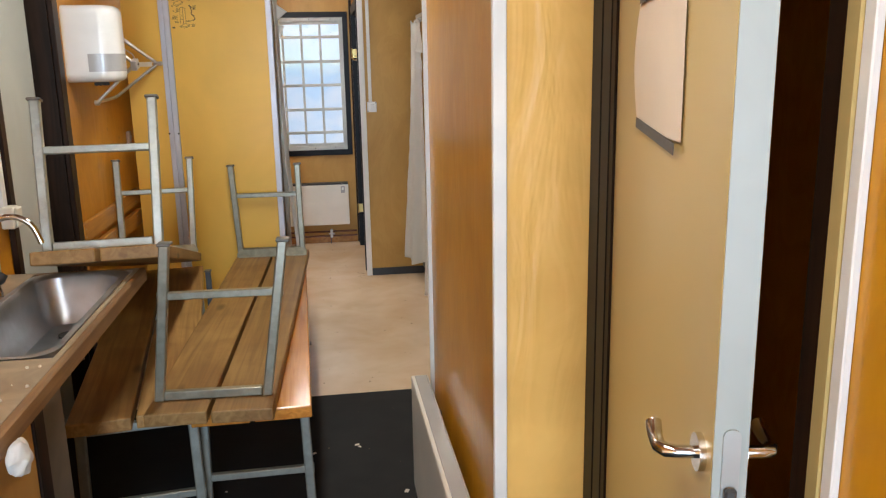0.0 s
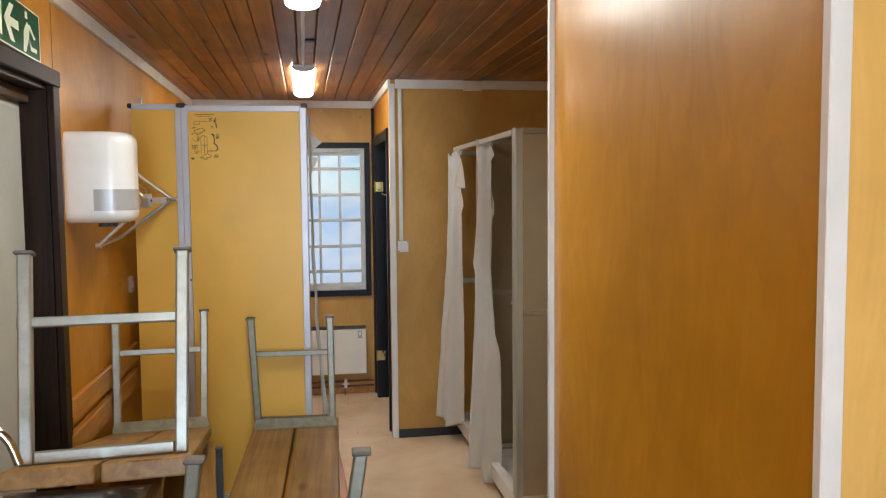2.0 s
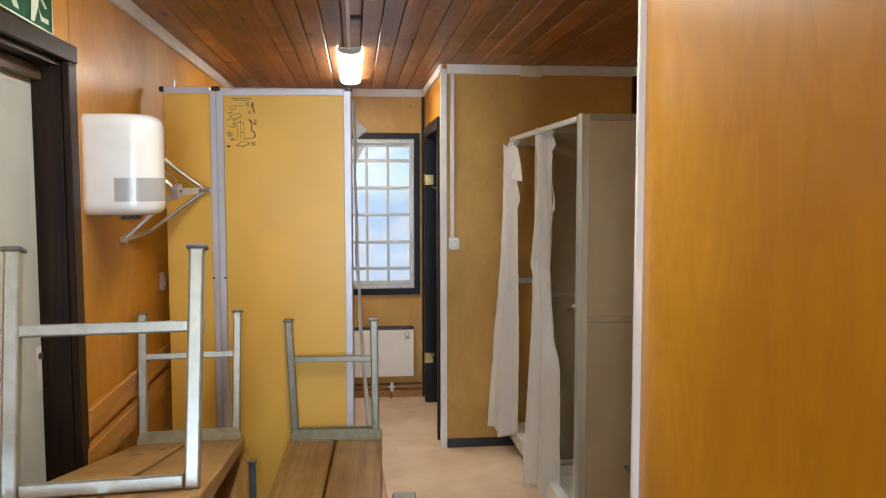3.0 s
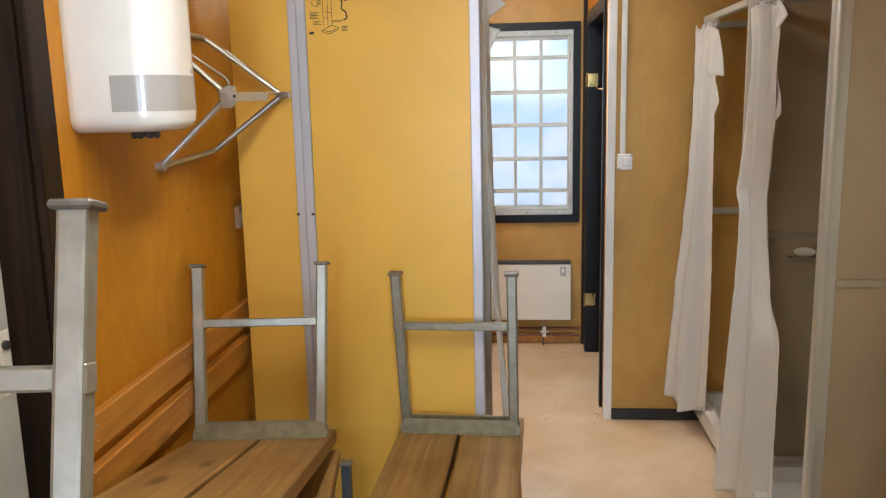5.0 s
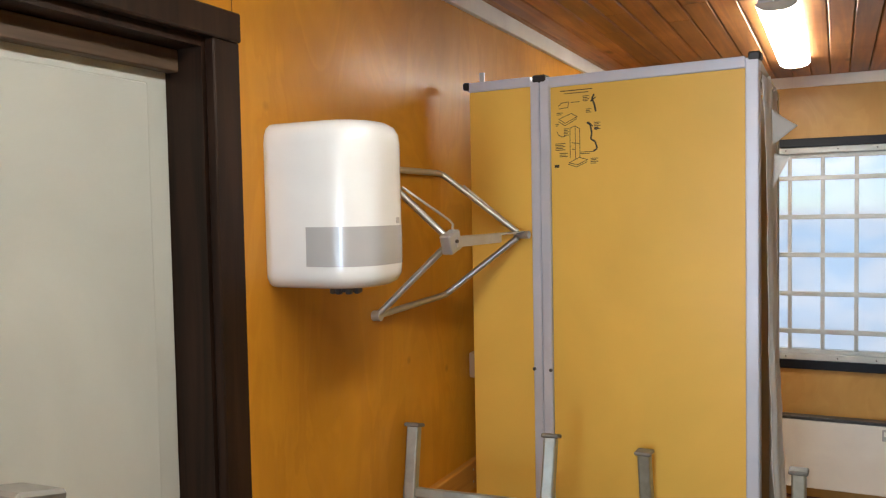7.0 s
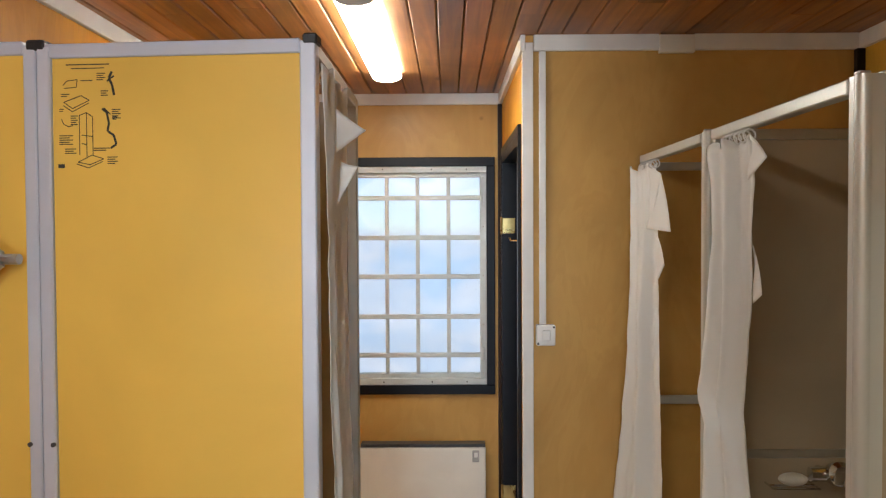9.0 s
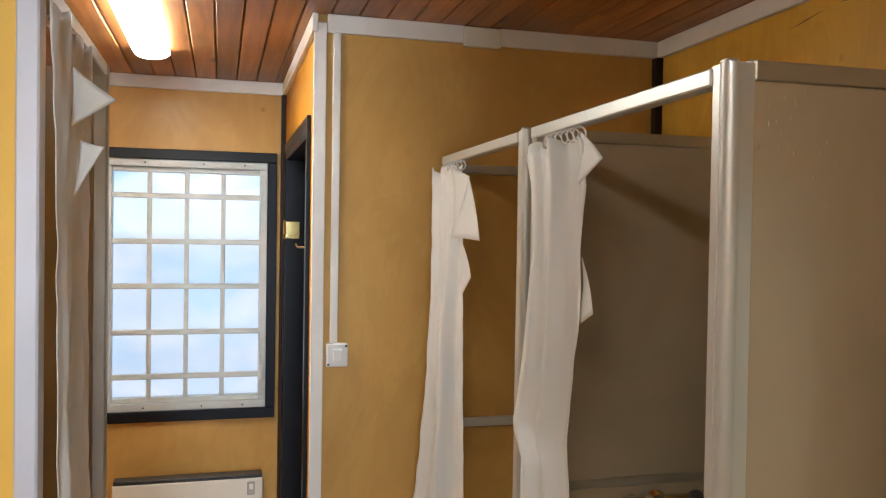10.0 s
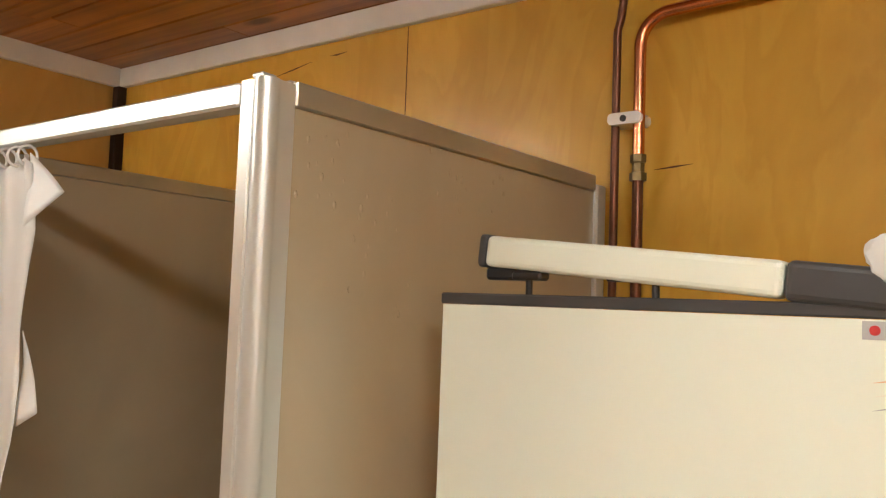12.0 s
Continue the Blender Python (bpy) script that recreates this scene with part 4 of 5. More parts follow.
# cabin behind the benches, seen from its yellow outer side
def shower_left():
    c = empty("shower_cabin", (0, 4.85, 0), "shower cabin with yellow outer panels and white corner profiles", "shower cabin", "shower cabins")
    rot = Matrix.Translation((0.393, 4.455, 0)) @ pose(0, 0, 0, 0, 0, -4.6)

    def t(bm):
        bmesh.ops.transform(bm, matrix=rot, verts=bm.verts)
        return bm
    H = 2.03
    part("panel", t(cube(-0.548, -0.030, 0.004, 0.012, 0.16, H - 0.028)), M_YELLOW, c, "yellow laminate panel")
    part("panel", t(cube(-0.803, -0.608, 0.004, 0.012, 0.16, H - 0.022)), M_YELLOW, c, "narrow yellow laminate panel")
    for x0, x1 in ((-0.032, 0.0), (-0.578, -0.550), (-0.607, -0.580)):
        part("profile", t(cube(x0, x1, -0.004, 0.030, 0.155, H - 0.006, bevel=0.003)), M_ALUWHITE, c, "white aluminium profile")
    part("top_rail", t(cube(-0.578, -0.032, -0.002, 0.026, H - 0.030, H - 0.001, bevel=0.002)), M_ALUWHITE, c, "white aluminium top rail")
    part("top_rail", t(cube(-0.803, -0.608, -0.002, 0.026, H - 0.022, H + 0.006, bevel=0.002)), M_ALUWHITE, c, "white aluminium top rail")
    for x0, x1 in ((-0.026, 0.004), (-0.600, -0.560), (-0.822, -0.802)):
        part("corner_cap", t(cube(x0, x1, -0.006, 0.034, H - 0.014, H + 0.008, bevel=0.004)), M_BLACKPLASTIC, c, "black plastic corner cap")
    part("bottom_rail", t(cube(-0.803, 0.0, -0.002, 0.026, 0.128, 0.162, bevel=0.002)), M_ALUWHITE, c, "white aluminium bottom rail")
    for z in (1.21,):
        for x in (-0.604, -0.554):
            part("screw", t(tube([(x, -0.008, z), (x, -0.003, z)], 0.005, 8)), M_GREYPLASTIC, c)
    # inner side, open to the passage
    part("post", cube(0.365, 0.395, 5.15, 5.185, 0.155, H - 0.01, bevel=0.003), M_ALU_DULL, c, "aluminium post")
    part("head_rail", cube(0.368, 0.394, 4.485, 5.15, H - 0.035, H - 0.006, bevel=0.003), M_ALU_DULL, c, "aluminium head rail")
    part("back_panel", cube(-0.40, 0.365, 5.16, 5.168, 0.16, H - 0.02), M_TAUPE, c, "taupe laminate panel")
    tray(c, -0.40, 0.385, 4.53, 5.15)
    part("bracket", t(cube(-0.775, -0.760, 0.014, 0.018, H + 0.004, H + 0.035)), M_ALU, c, "small metal tab")
    # assembly drawing printed on the panel, on a grid of 125 x 197 units
    bm = bmesh.new()
    unit = 0.00108

    def line(xa, ya, xb, yb, w=0.9):
        d = Vector((xb - xa, yb - ya)).normalized()
        n = Vector((-d.y, d.x)) * w * 0.9
        quad = ((xa + n.x, ya + n.y), (xb + n.x, yb + n.y), (xb - n.x, yb - n.y), (xa - n.x, ya - n.y))
        bm.faces.new([bm.verts.new((-0.538 + x * unit, 0.0032, 1.989 - y * unit)) for x, y in quad])

    def chain(*pts, w=0.9):
        for p, q in zip(pts, pts[1:]):
            line(*p, *q, w)

    def text(x, y, w, n):
        for k in range(n):
            line(x, y + 4 * k, x + w * (1 - 0.25 * (k % 2)), y + 4 * k, 1.0)
    line(18, 2, 103, 2, 1.2)
    line(28, 9, 93, 9, 1.0)
    for x, y, w, n in ((78, 19, 17, 4), (86, 52, 14, 3), (7, 57, 17, 2), (4, 85, 9, 2), (26, 98, 14, 5), (3, 135, 27, 5), (14, 160, 22, 3), (70, 159, 33, 2), (107, 87, 17, 5), (97, 176, 20, 4), (108, 101, 10, 2)):
        text(x, y, w, n)
    chain((12, 40), (20, 32), (40, 30), (38, 44), (14, 46))
    line(46, 32, 70, 32)
    chain((108, 16), (102, 28), (108, 40), (112, 60), w=2.6)
    chain((98, 34), (112, 24), w=1.6)
    chain((13, 72), (47, 60), (63, 69), (30, 84), (13, 72))
    chain((12, 78), (30, 90), (62, 74))
    chain((43, 172), (43, 97), (57, 92), (69, 100), (69, 172))
    line(57, 92, 57, 175)
    line(47, 134, 69, 137)
    line(47, 150, 57, 152)
    chain((8, 104), (12, 113), (22, 118), (30, 116))
    chain((39, 185), (67, 172), (90, 179), (63, 190), (39, 185))
    chain((36, 188), (60, 196), (88, 184))
    chain((88, 85), (97, 92), (101, 112), (98, 127), (110, 135), (115, 152), (104, 159), w=2.4)
    chain((92, 84), (104, 96), w=1.4)
    line(0, 192, 13, 192, 4.0)
    part("printed_drawing", t(bm), M_INK, c, "black printed assembly drawing")


shower_left()
c3 = empty("shower_curtain", (0.41, 4.7, 2.0), "crumpled grey-white shower curtain pushed to one side", "shower curtain", "shower curtains")
drape("sheet", c3, [(1.985, (0.400, 4.870), (0.400, 4.500)), (1.69, (0.412, 4.780), (0.408, 4.498)), (1.34, (0.420, 4.730), (0.412, 4.497)), (1.00, (0.432, 4.710), (0.422, 4.497)),
                    (0.78, (0.445, 4.705), (0.437, 4.497)), (0.55, (0.462, 4.710), (0.452, 4.497)), (0.28, (0.475, 4.720), (0.468, 4.497))], 1.9, 0.010, 12)
flap("flap", c3, ((0.412, 4.600, 1.910), (0.470, 4.665, 1.870), (0.410, 4.600, 1.815)), "turned-back curtain corner")
flap("flap", c3, ((0.414, 4.660, 1.800), (0.452, 4.665, 1.790), (0.412, 4.620, 1.705)), "turned-back curtain corner")
rings(c3, [(0.381, 4.54 + 0.06 * k, 1.985) for k in range(5)])


# ---- benches ----
def bench(name, length, leg, leg_y, width, steel, planks, label, lean=(0.0, 0.0)):
    """Bench on its own feet: two planks on two welded leg frames; the origin is on the floor under its middle."""
    b = empty(name, (0, 0, 0), label, "bench", "stacked changing-room benches")
    pw = (width - 0.014) / 2
    for k in (0, 1):
        x0 = -width / 2 + k * (pw + 0.014)
        bm = cube(x0, x0 + pw, -length / 2 + random.uniform(0, 0.012), length / 2 - random.uniform(0, 0.012), leg, leg + 0.044, bevel=0.005, seg=2)
        for v in bm.verts:
            v.co.z += 0.002 * noise.noise(v.co * 3.0)
        part("plank", bm, planks, b)
    hw = width / 2 - 0.012
    s = 0.016
    for y, tip in zip(leg_y, lean):
        f = []
        for sx in (-1, 1):
            x = sx * (hw - s)
            bm = bmesh.new()
            box(bm, x - s, x + s, y - s, y + s, 0.006, leg + 0.001, 0.005, 2)
            # legs splay slightly towards the feet; a bent frame leans over
            for v in bm.verts:
                v.co.x += (sx * 0.010 - tip) * (1 - v.co.z / leg)
            f.append(part("leg", bm, steel, b))
            xf = x + sx * 0.010 - tip
            part("foot_cap", cube(xf - s - 0.006, xf + s + 0.006, y - s - 0.006, y + s + 0.006, 0.0, 0.010, bevel=0.003), M_CAP, f[-1], "flat foot plate")
            part("weld", cube(x + 0.67 * (sx * 0.010 - tip) - s - 0.0015, x + 0.67 * (sx * 0.010 - tip) + s + 0.0015, y - 0.013, y + 0.013, 0.160, 0.191, bevel=0.002), steel, f[-1])
        part("crossbar", cube(-hw + s - 0.67 * tip, hw - s - 0.67 * tip, y - 0.012, y + 0.012, 0.163, 0.188, bevel=0.003), steel, b)
        if y < 0:
            part("mount_bar", cube(-hw + 2 * s + 0.0005, hw - 2 * s - 0.0005, y - 0.014, y + 0.014, leg - 0.031, leg - 0.001, bevel=0.004, seg=2), steel, b, "square steel mounting bar")
            continue
        w = hw + 0.004
        edge = [(-w + 0.020, leg - 0.046), (w - 0.020, leg - 0.046), (w - 0.012, leg - 0.043), (w, leg - 0.024), (w, leg - 0.001), (-w, leg - 0.001), (-w, leg - 0.024), (-w + 0.012, leg - 0.043)]
        pl = bmesh.new()
        outline_prism(pl, edge, "y", y - s - 0.006, y - s - 0.001)
        outline_prism(pl, edge, "y", y + s + 0.001, y + s + 0.006)
        box(pl, -w + 0.01, w - 0.01, y - s - 0.018, y - s - 0.0065, leg - 0.004, leg - 0.0005)
        part("mount_plate", pl, M_PLATE, b, "stained steel mounting plate")
    return b


def stand(b, x, y, turn):
    b.matrix_basis = pose(x, y, 0, 0, 0, turn)


def flip(b, near, far, leg, leg_y):
    """Turn a bench upside down so that the middles of its two leg frames, where they meet the planks, lie at near and far."""
    n, f = Vector(near), Vector(far)
    ay = (f - n).normalized()
    ax = ay.cross(Vector((0, 0, 1))).normalized()
    up = ax.cross(ay)
    r = Matrix((-ax, ay, -up)).transposed().to_4x4()
    mid = n.lerp(f, -leg_y[0] / (leg_y[1] - leg_y[0]))
    b.matrix_basis = Matrix.Translation(mid) @ r @ Matrix.Translation((0, 0, -leg))


UP_D = bench("bench", 2.08, 0.411, (-0.93, 0.90), 0.395, M_LEG, M_PLANK_VARN, "upright bench with glossy varnished planks on grey steel legs")
stand(UP_D, 0.332, 3.36, 1.4)
UP_E = bench("bench", 2.02, 0.455, (-0.93, 0.90), 0.40, M_LEG, M_PLANK, "upright bench with worn planks carrying a tipped bench")
stand(UP_E, -0.125, 3.24, 7.3)
INV_C = bench("bench", 2.31, 0.53, (-1.03, 1.03), 0.405, M_LEG_DARK, M_PLANK, "upside-down bench lying with its steel legs in the air", (0.072, -0.015))
flip(INV_C, (0.238, 2.37, 0.502), (0.314, 4.40, 0.502), 0.53, (-1.03, 1.03))
INV_A = bench("bench", 1.86, 0.512, (-0.80, 0.80), 0.405, M_LEG, M_PLANK, "upside-down bench tipped with one end on the sink counter")
flip(INV_A, (-0.106, 2.54, 0.984), (-0.248, 4.11, 0.604), 0.512, (-0.80, 0.80))


lg = empty("steel_leg", (-0.022, 4.20, 0), "blue-grey steel leg standing loose beside the benches", "bench leg")
part("tube", cube(-0.036, -0.008, 4.186, 4.214, 0.006, 0.478, bevel=0.003), plain("blue_grey_steel", (0.12, 0.15, 0.19), 0.35, 0.5, 0.25, 12), lg)
part("cap", cube(-0.040, -0.004, 4.182, 4.218, 0.478, 0.488, bevel=0.003), M_CAP, lg)
part("foot", cube(-0.042, -0.002, 4.180, 4.220, 0.0, 0.006, bevel=0.002), M_CAP, lg)


# ---- sink corner ----
def basin(bm, x0, x1, y0, y1, z, depth, r):
    loops = []
    for inset, dz, rr in ((-0.018, 0.004, r), (0.0, 0.004, r), (0.010, -0.006, r), (0.026, -depth * 0.75, r), (0.050, -depth, r * 0.8)):
        loops.append([bm.verts.new((*p, z + dz)) for p in rounded(x0 + inset, x1 - inset, y0 + inset, y1 - inset, rr, 6)])
    for a, b in zip(loops, loops[1:]):
        k = len(a)
        for i in range(k):
            bm.faces.new((a[i], a[(i + 1) % k], b[(i + 1) % k], b[i]))
    bm.faces.new(loops[-1])


SX0, SX1, SY0, SY1 = LEFT + 0.001, 0.012, 0.55, 2.585
BX0, BX1, BY0, BY1 = -0.325, -0.045, 1.72, 2.545
wt = empty("worktop", (-0.23, 1.5, 0.86), "grimy worktop with a worn wooden front edge", "worktop")
bm = bmesh.new()
box(bm, SX0, BX0 - 0.02, SY0, SY1, 0.865, 0.90)
box(bm, BX1 + 0.02, SX1 - 0.022, SY0, SY1, 0.865, 0.90)
box(bm, BX0 - 0.02, BX1 + 0.02, SY0, BY0 - 0.02, 0.865, 0.90)
box(bm, BX0 - 0.02, BX1 + 0.02, BY1 + 0.02, SY1, 0.865, 0.90)
M_TOP = plain("grimy_grey_laminate", (0.40, 0.32, 0.215), 0.42, 0.0, 0.35, 9, 0.2)
part("slab", bm, M_TOP, wt, "stained laminate slab")
part("front_edge", cube(SX1 - 0.022, SX1, SY0, SY1 + 0.001, 0.855, 0.902, bevel=0.004), wood("worn_edge_wood", (0.36, 0.22, 0.10), (0.2, 0.11, 0.045), (28, 1.4, 28), 0.5), wt, "worn wooden edging")
sk = empty("sink", (-0.19, 2.24, 0.90), "dirty stainless steel sink with a drain", "sink")
bm = bmesh.new()
basin(bm, BX0, BX1, BY0, BY1, 0.8985, 0.155, 0.07)
part("basin", bm, M_SINK, sk, "", True)
part("drain", tube([(-0.19, 2.36, 0.744), (-0.19, 2.36, 0.750)], 0.035, 18), M_GREYPLASTIC, sk, "dark drain", True)
part("plug", tube([(-0.10, 2.12, 0.745), (-0.10, 2.12, 0.765)], [0.018, 0.012], 12), M_BLACKPLASTIC, sk, "black rubber plug", True)
tp = empty("tap", (-0.375, 2.30, 0.90), "chrome swan-neck tap with black handles", "tap")
part("base", tube([(-0.375, 2.30, 0.901), (-0.375, 2.30, 0.915), (-0.375, 2.30, 0.95)], [0.028, 0.026, 0.017], 16), M_CHROME, tp, "", True)
neck = [(-0.375, 2.30, 0.94), (-0.375, 2.30, 1.06)] + arc((-0.300, 2.30, 1.07), 0.075, 180, 15, (1, 0, 0), (0, 0, 1), 12) + [(-0.218, 2.30, 1.06)]
part("spout", tube(neck, 0.0095, 12), M_CHROME, tp, "curved chrome spout", True)
for dy in (-0.045, 0.045):
    part("handle", tube([(-0.375, 2.30, 0.935), (-0.365, 2.30 + dy * 0.8, 0.945), (-0.355, 2.30 + dy, 0.96)], [0.010, 0.016, 0.013], 10), M_GREYPLASTIC, tp, "dark handle", True)
sp = empty("splashback", (LEFT, 2.1, 0.90), "dirty glass splashback with a metal edge", "splashback")
part("sheet", cube(LEFT + 0.001, LEFT + 0.007, 0.6, 2.60, 0.901, 1.065), plain("grimy_olive_sheet", (0.20, 0.16, 0.09), 0.15, 0, 0.4, 9, 0.5), sp)
part("edge", cube(LEFT + 0.001, LEFT + 0.012, 2.60, 2.612, 0.901, 1.07, bevel=0.002), M_ALU, sp, "aluminium edge")
part("edge", cube(LEFT + 0.001, LEFT + 0.012, 0.6, 2.60, 1.065, 1.075, bevel=0.002), M_ALU, sp, "aluminium edge")
cab = empty("sink_cabinet", (-0.24, 1.2, 0), "brown plywood sink cabinet with dark stiles", "cabinet")
part("body", cube(LEFT + 0.002, -0.035, 0.58, 1.70, 0.08, 0.854), M_DARKWOOD, cab)
part("door", cube(-0.035, -0.017, 0.62, 1.49, 0.10, 0.84, bevel=0.003), M_PLY_FAR, cab, "brown plywood door")
part("stile", cube(-0.035, -0.012, 1.495, 1.555, 0.08, 0.852, bevel=0.002), M_DARKWOOD, cab, "dark stile")
part("end_panel", cube(-0.035, -0.018, 1.56, 1.70, 0.09, 0.85, bevel=0.003), plain("grey_brown_panel", (0.16, 0.13, 0.10), 0.45, 0, 0.3), cab, "grey-brown end panel")
part("plinth", cube(LEFT + 0.05, -0.09, 0.6, 1.68, 0.0, 0.08), M_BLACKPLASTIC, cab)
# crumpled cloth hung on the worktop's edge
cl = empty("paper_cloth", (0.012, 1.3, 0.86), "crumpled white paper cloth hanging from the worktop edge", "cloth")
b = bmesh.new()
bmesh.ops.create_icosphere(b, subdivisions=4, radius=0.035, matrix=Matrix.Translation((0.032, 1.285, 0.845)) @ Matrix.Diagonal((0.55, 1.0, 1.0, 1)))
for v in b.verts:
    v.co += Vector((0, 0, 1)) * 0.01 * noise.noise(v.co * 60) + (v.co - Vector((0.032, 1.285, 0.845))) * 0.35 * noise.noise(v.co * 45)
part("cloth", b, M_CURTAIN, cl, "", True)
# spilled crumbs on the worktop
b = bmesh.new()
for k in range(12):
    x, y, s = random.uniform(-0.09, -0.02), random.uniform(1.2, 1.7), random.uniform(0.002, 0.006)
    bmesh.ops.create_icosphere(b, subdivisions=1, radius=s, matrix=Matrix.Translation((x, y, 0.90 + s * 0.5)))
tagged(part("crumbs", b, M_OFFWHITE), "pale crumbs scattered on the worktop", "debris", kind="stuff")
# duct and box on the wall beside the sink
dk = empty("wall_duct", (LEFT, 2.727, 1.1), "white surface cable duct with a plastic box at its end", "cable duct", "cable ducts")
part("duct", cube(LEFT + 0.0005, LEFT + 0.016, 2.697, 2.734, 1.112, CZ0, bevel=0.002), M_WHITETRIM, dk)
part("box", cube(LEFT + 0.0005, LEFT + 0.046, 2.690, 2.752, 1.035, 1.112, bevel=0.006, seg=2), M_OFFWHITE, dk, "off-white plastic box")
part("cover", cube(LEFT + 0.046, LEFT + 0.056, 2.694, 2.748, 1.040, 1.108, bevel=0.004), M_OFFWHITE, dk)
mi = empty("wall_mirror", (LEFT, 2.3, 1.33), "mirror in a thin metal frame above the sink", "mirror")
part("glass", cube(LEFT + 0.002, LEFT + 0.007, 1.95, 2.545, 1.34, 1.775), plain("mirror_glass", (0.8, 0.8, 0.78), 0.04, 1.0, 0.03), mi)
for a in ((1.945, 2.552, 1.332, 1.342), (1.945, 2.552, 1.773, 1.783), (1.945, 1.953, 1.342, 1.773), (2.544, 2.552, 1.342, 1.773)):
    part("frame", cube(LEFT + 0.001, LEFT + 0.010, *a, bevel=0.001), M_STEELROD, mi)


# ---- wall fittings ----
def dispenser():
    y0, y1, z0, z1, d = 3.645, 3.858, 1.512, 1.848, 0.228
    x0 = LEFT + 0.0005
    t = empty("towel_dispenser", (LEFT, (y0 + y1) / 2, z0), "white plastic paper-towel dispenser with a grey window", "towel dispenser")

    def shell(inset_list, pts_fn):
        bm = bmesh.new()
        loops = [[bm.verts.new((*p, z)) for p in pts_fn(i)] for z, i in inset_list]
        for a, b in zip(loops, loops[1:]):
            k = len(a)
            for i in range(k):
                bm.faces.new((a[i], a[(i + 1) % k], b[(i + 1) % k], b[i]))
        bm.faces.new(loops[0][::-1])
        bm.faces.new(loops[-1])
        return bm

    def plan(i):
        r = 0.080 - i * 0.3
        pts = [(x0, y0 + i), (x0 + d - i - r, y0 + i)]
        pts += [(x0 + d - i - r + r * math.sin(radians(a)), y0 + i + r - r * math.cos(radians(a))) for a in (15, 30, 45, 60, 75, 90)]
        pts += [(x0 + d - i - r + r * math.cos(radians(a)), y1 - i - r + r * math.sin(radians(a))) for a in (0, 15, 30, 45, 60, 75, 90)]
        return pts + [(x0, y1 - i)]
    rounding = [(z0, 0.034), (z0 + 0.003, 0.020), (z0 + 0.010, 0.008), (z0 + 0.024, 0.001), (z0 + 0.04, 0.0), (z1 - 0.045, 0.0), (z1 - 0.026, 0.002), (z1 - 0.012, 0.009), (z1 - 0.003, 0.022), (z1, 0.038)]
    part("body", shell(rounding, plan), M_WHITEPLASTIC, t, "", True)

    def band(i):
        e, r = 0.0012, 0.080
        xf = x0 + d + e
        out = [(x0 + 0.098, y0 - e), (xf - r, y0 - e)]
        out += [(xf - r + r * math.sin(radians(a)), y0 - e + r - r * math.cos(radians(a))) for a in (15, 30, 45, 60, 75, 90)]
        out += [(xf - r + r * math.cos(radians(a)), y1 + e - r + r * math.sin(radians(a))) for a in (0, 15, 30, 45, 60, 75, 90)]
        out += [(x0 + 0.098, y1 + e), (x0 + 0.098, y1 - 0.001)]
        return out + [(x0 + 0.098, y0 + 0.001)]
    part("window", shell([(z0 + 0.046, 0), (z0 + 0.124, 0)], band), M_SMOKE, t, "smoky grey level window", True)
    part("outlet", tube([(x0 + 0.12, (y0 + y1) / 2, z0 - 0.012), (x0 + 0.12, (y0 + y1) / 2, z0 + 0.002)], [0.026, 0.032], 16), M_GREYPLASTIC, t, "dark paper outlet", True)
    for a in range(0, 360, 45):
        cx, cy = x0 + 0.12 + 0.027 * math.cos(radians(a)), (y0 + y1) / 2 + 0.027 * math.sin(radians(a))
        part("outlet_tooth", cube(cx - 0.006, cx + 0.006, cy - 0.006, cy + 0.006, z0 - 0.016, z0 - 0.002, bevel=0.002), M_GREYPLASTIC, t)
    part("badge", cube(x0 + d + 0.0005, x0 + d + 0.0018, y1 - 0.082, y1 - 0.070, z0 + 0.128, z0 + 0.140), M_SMOKE, t, "small grey badge")


dispenser()


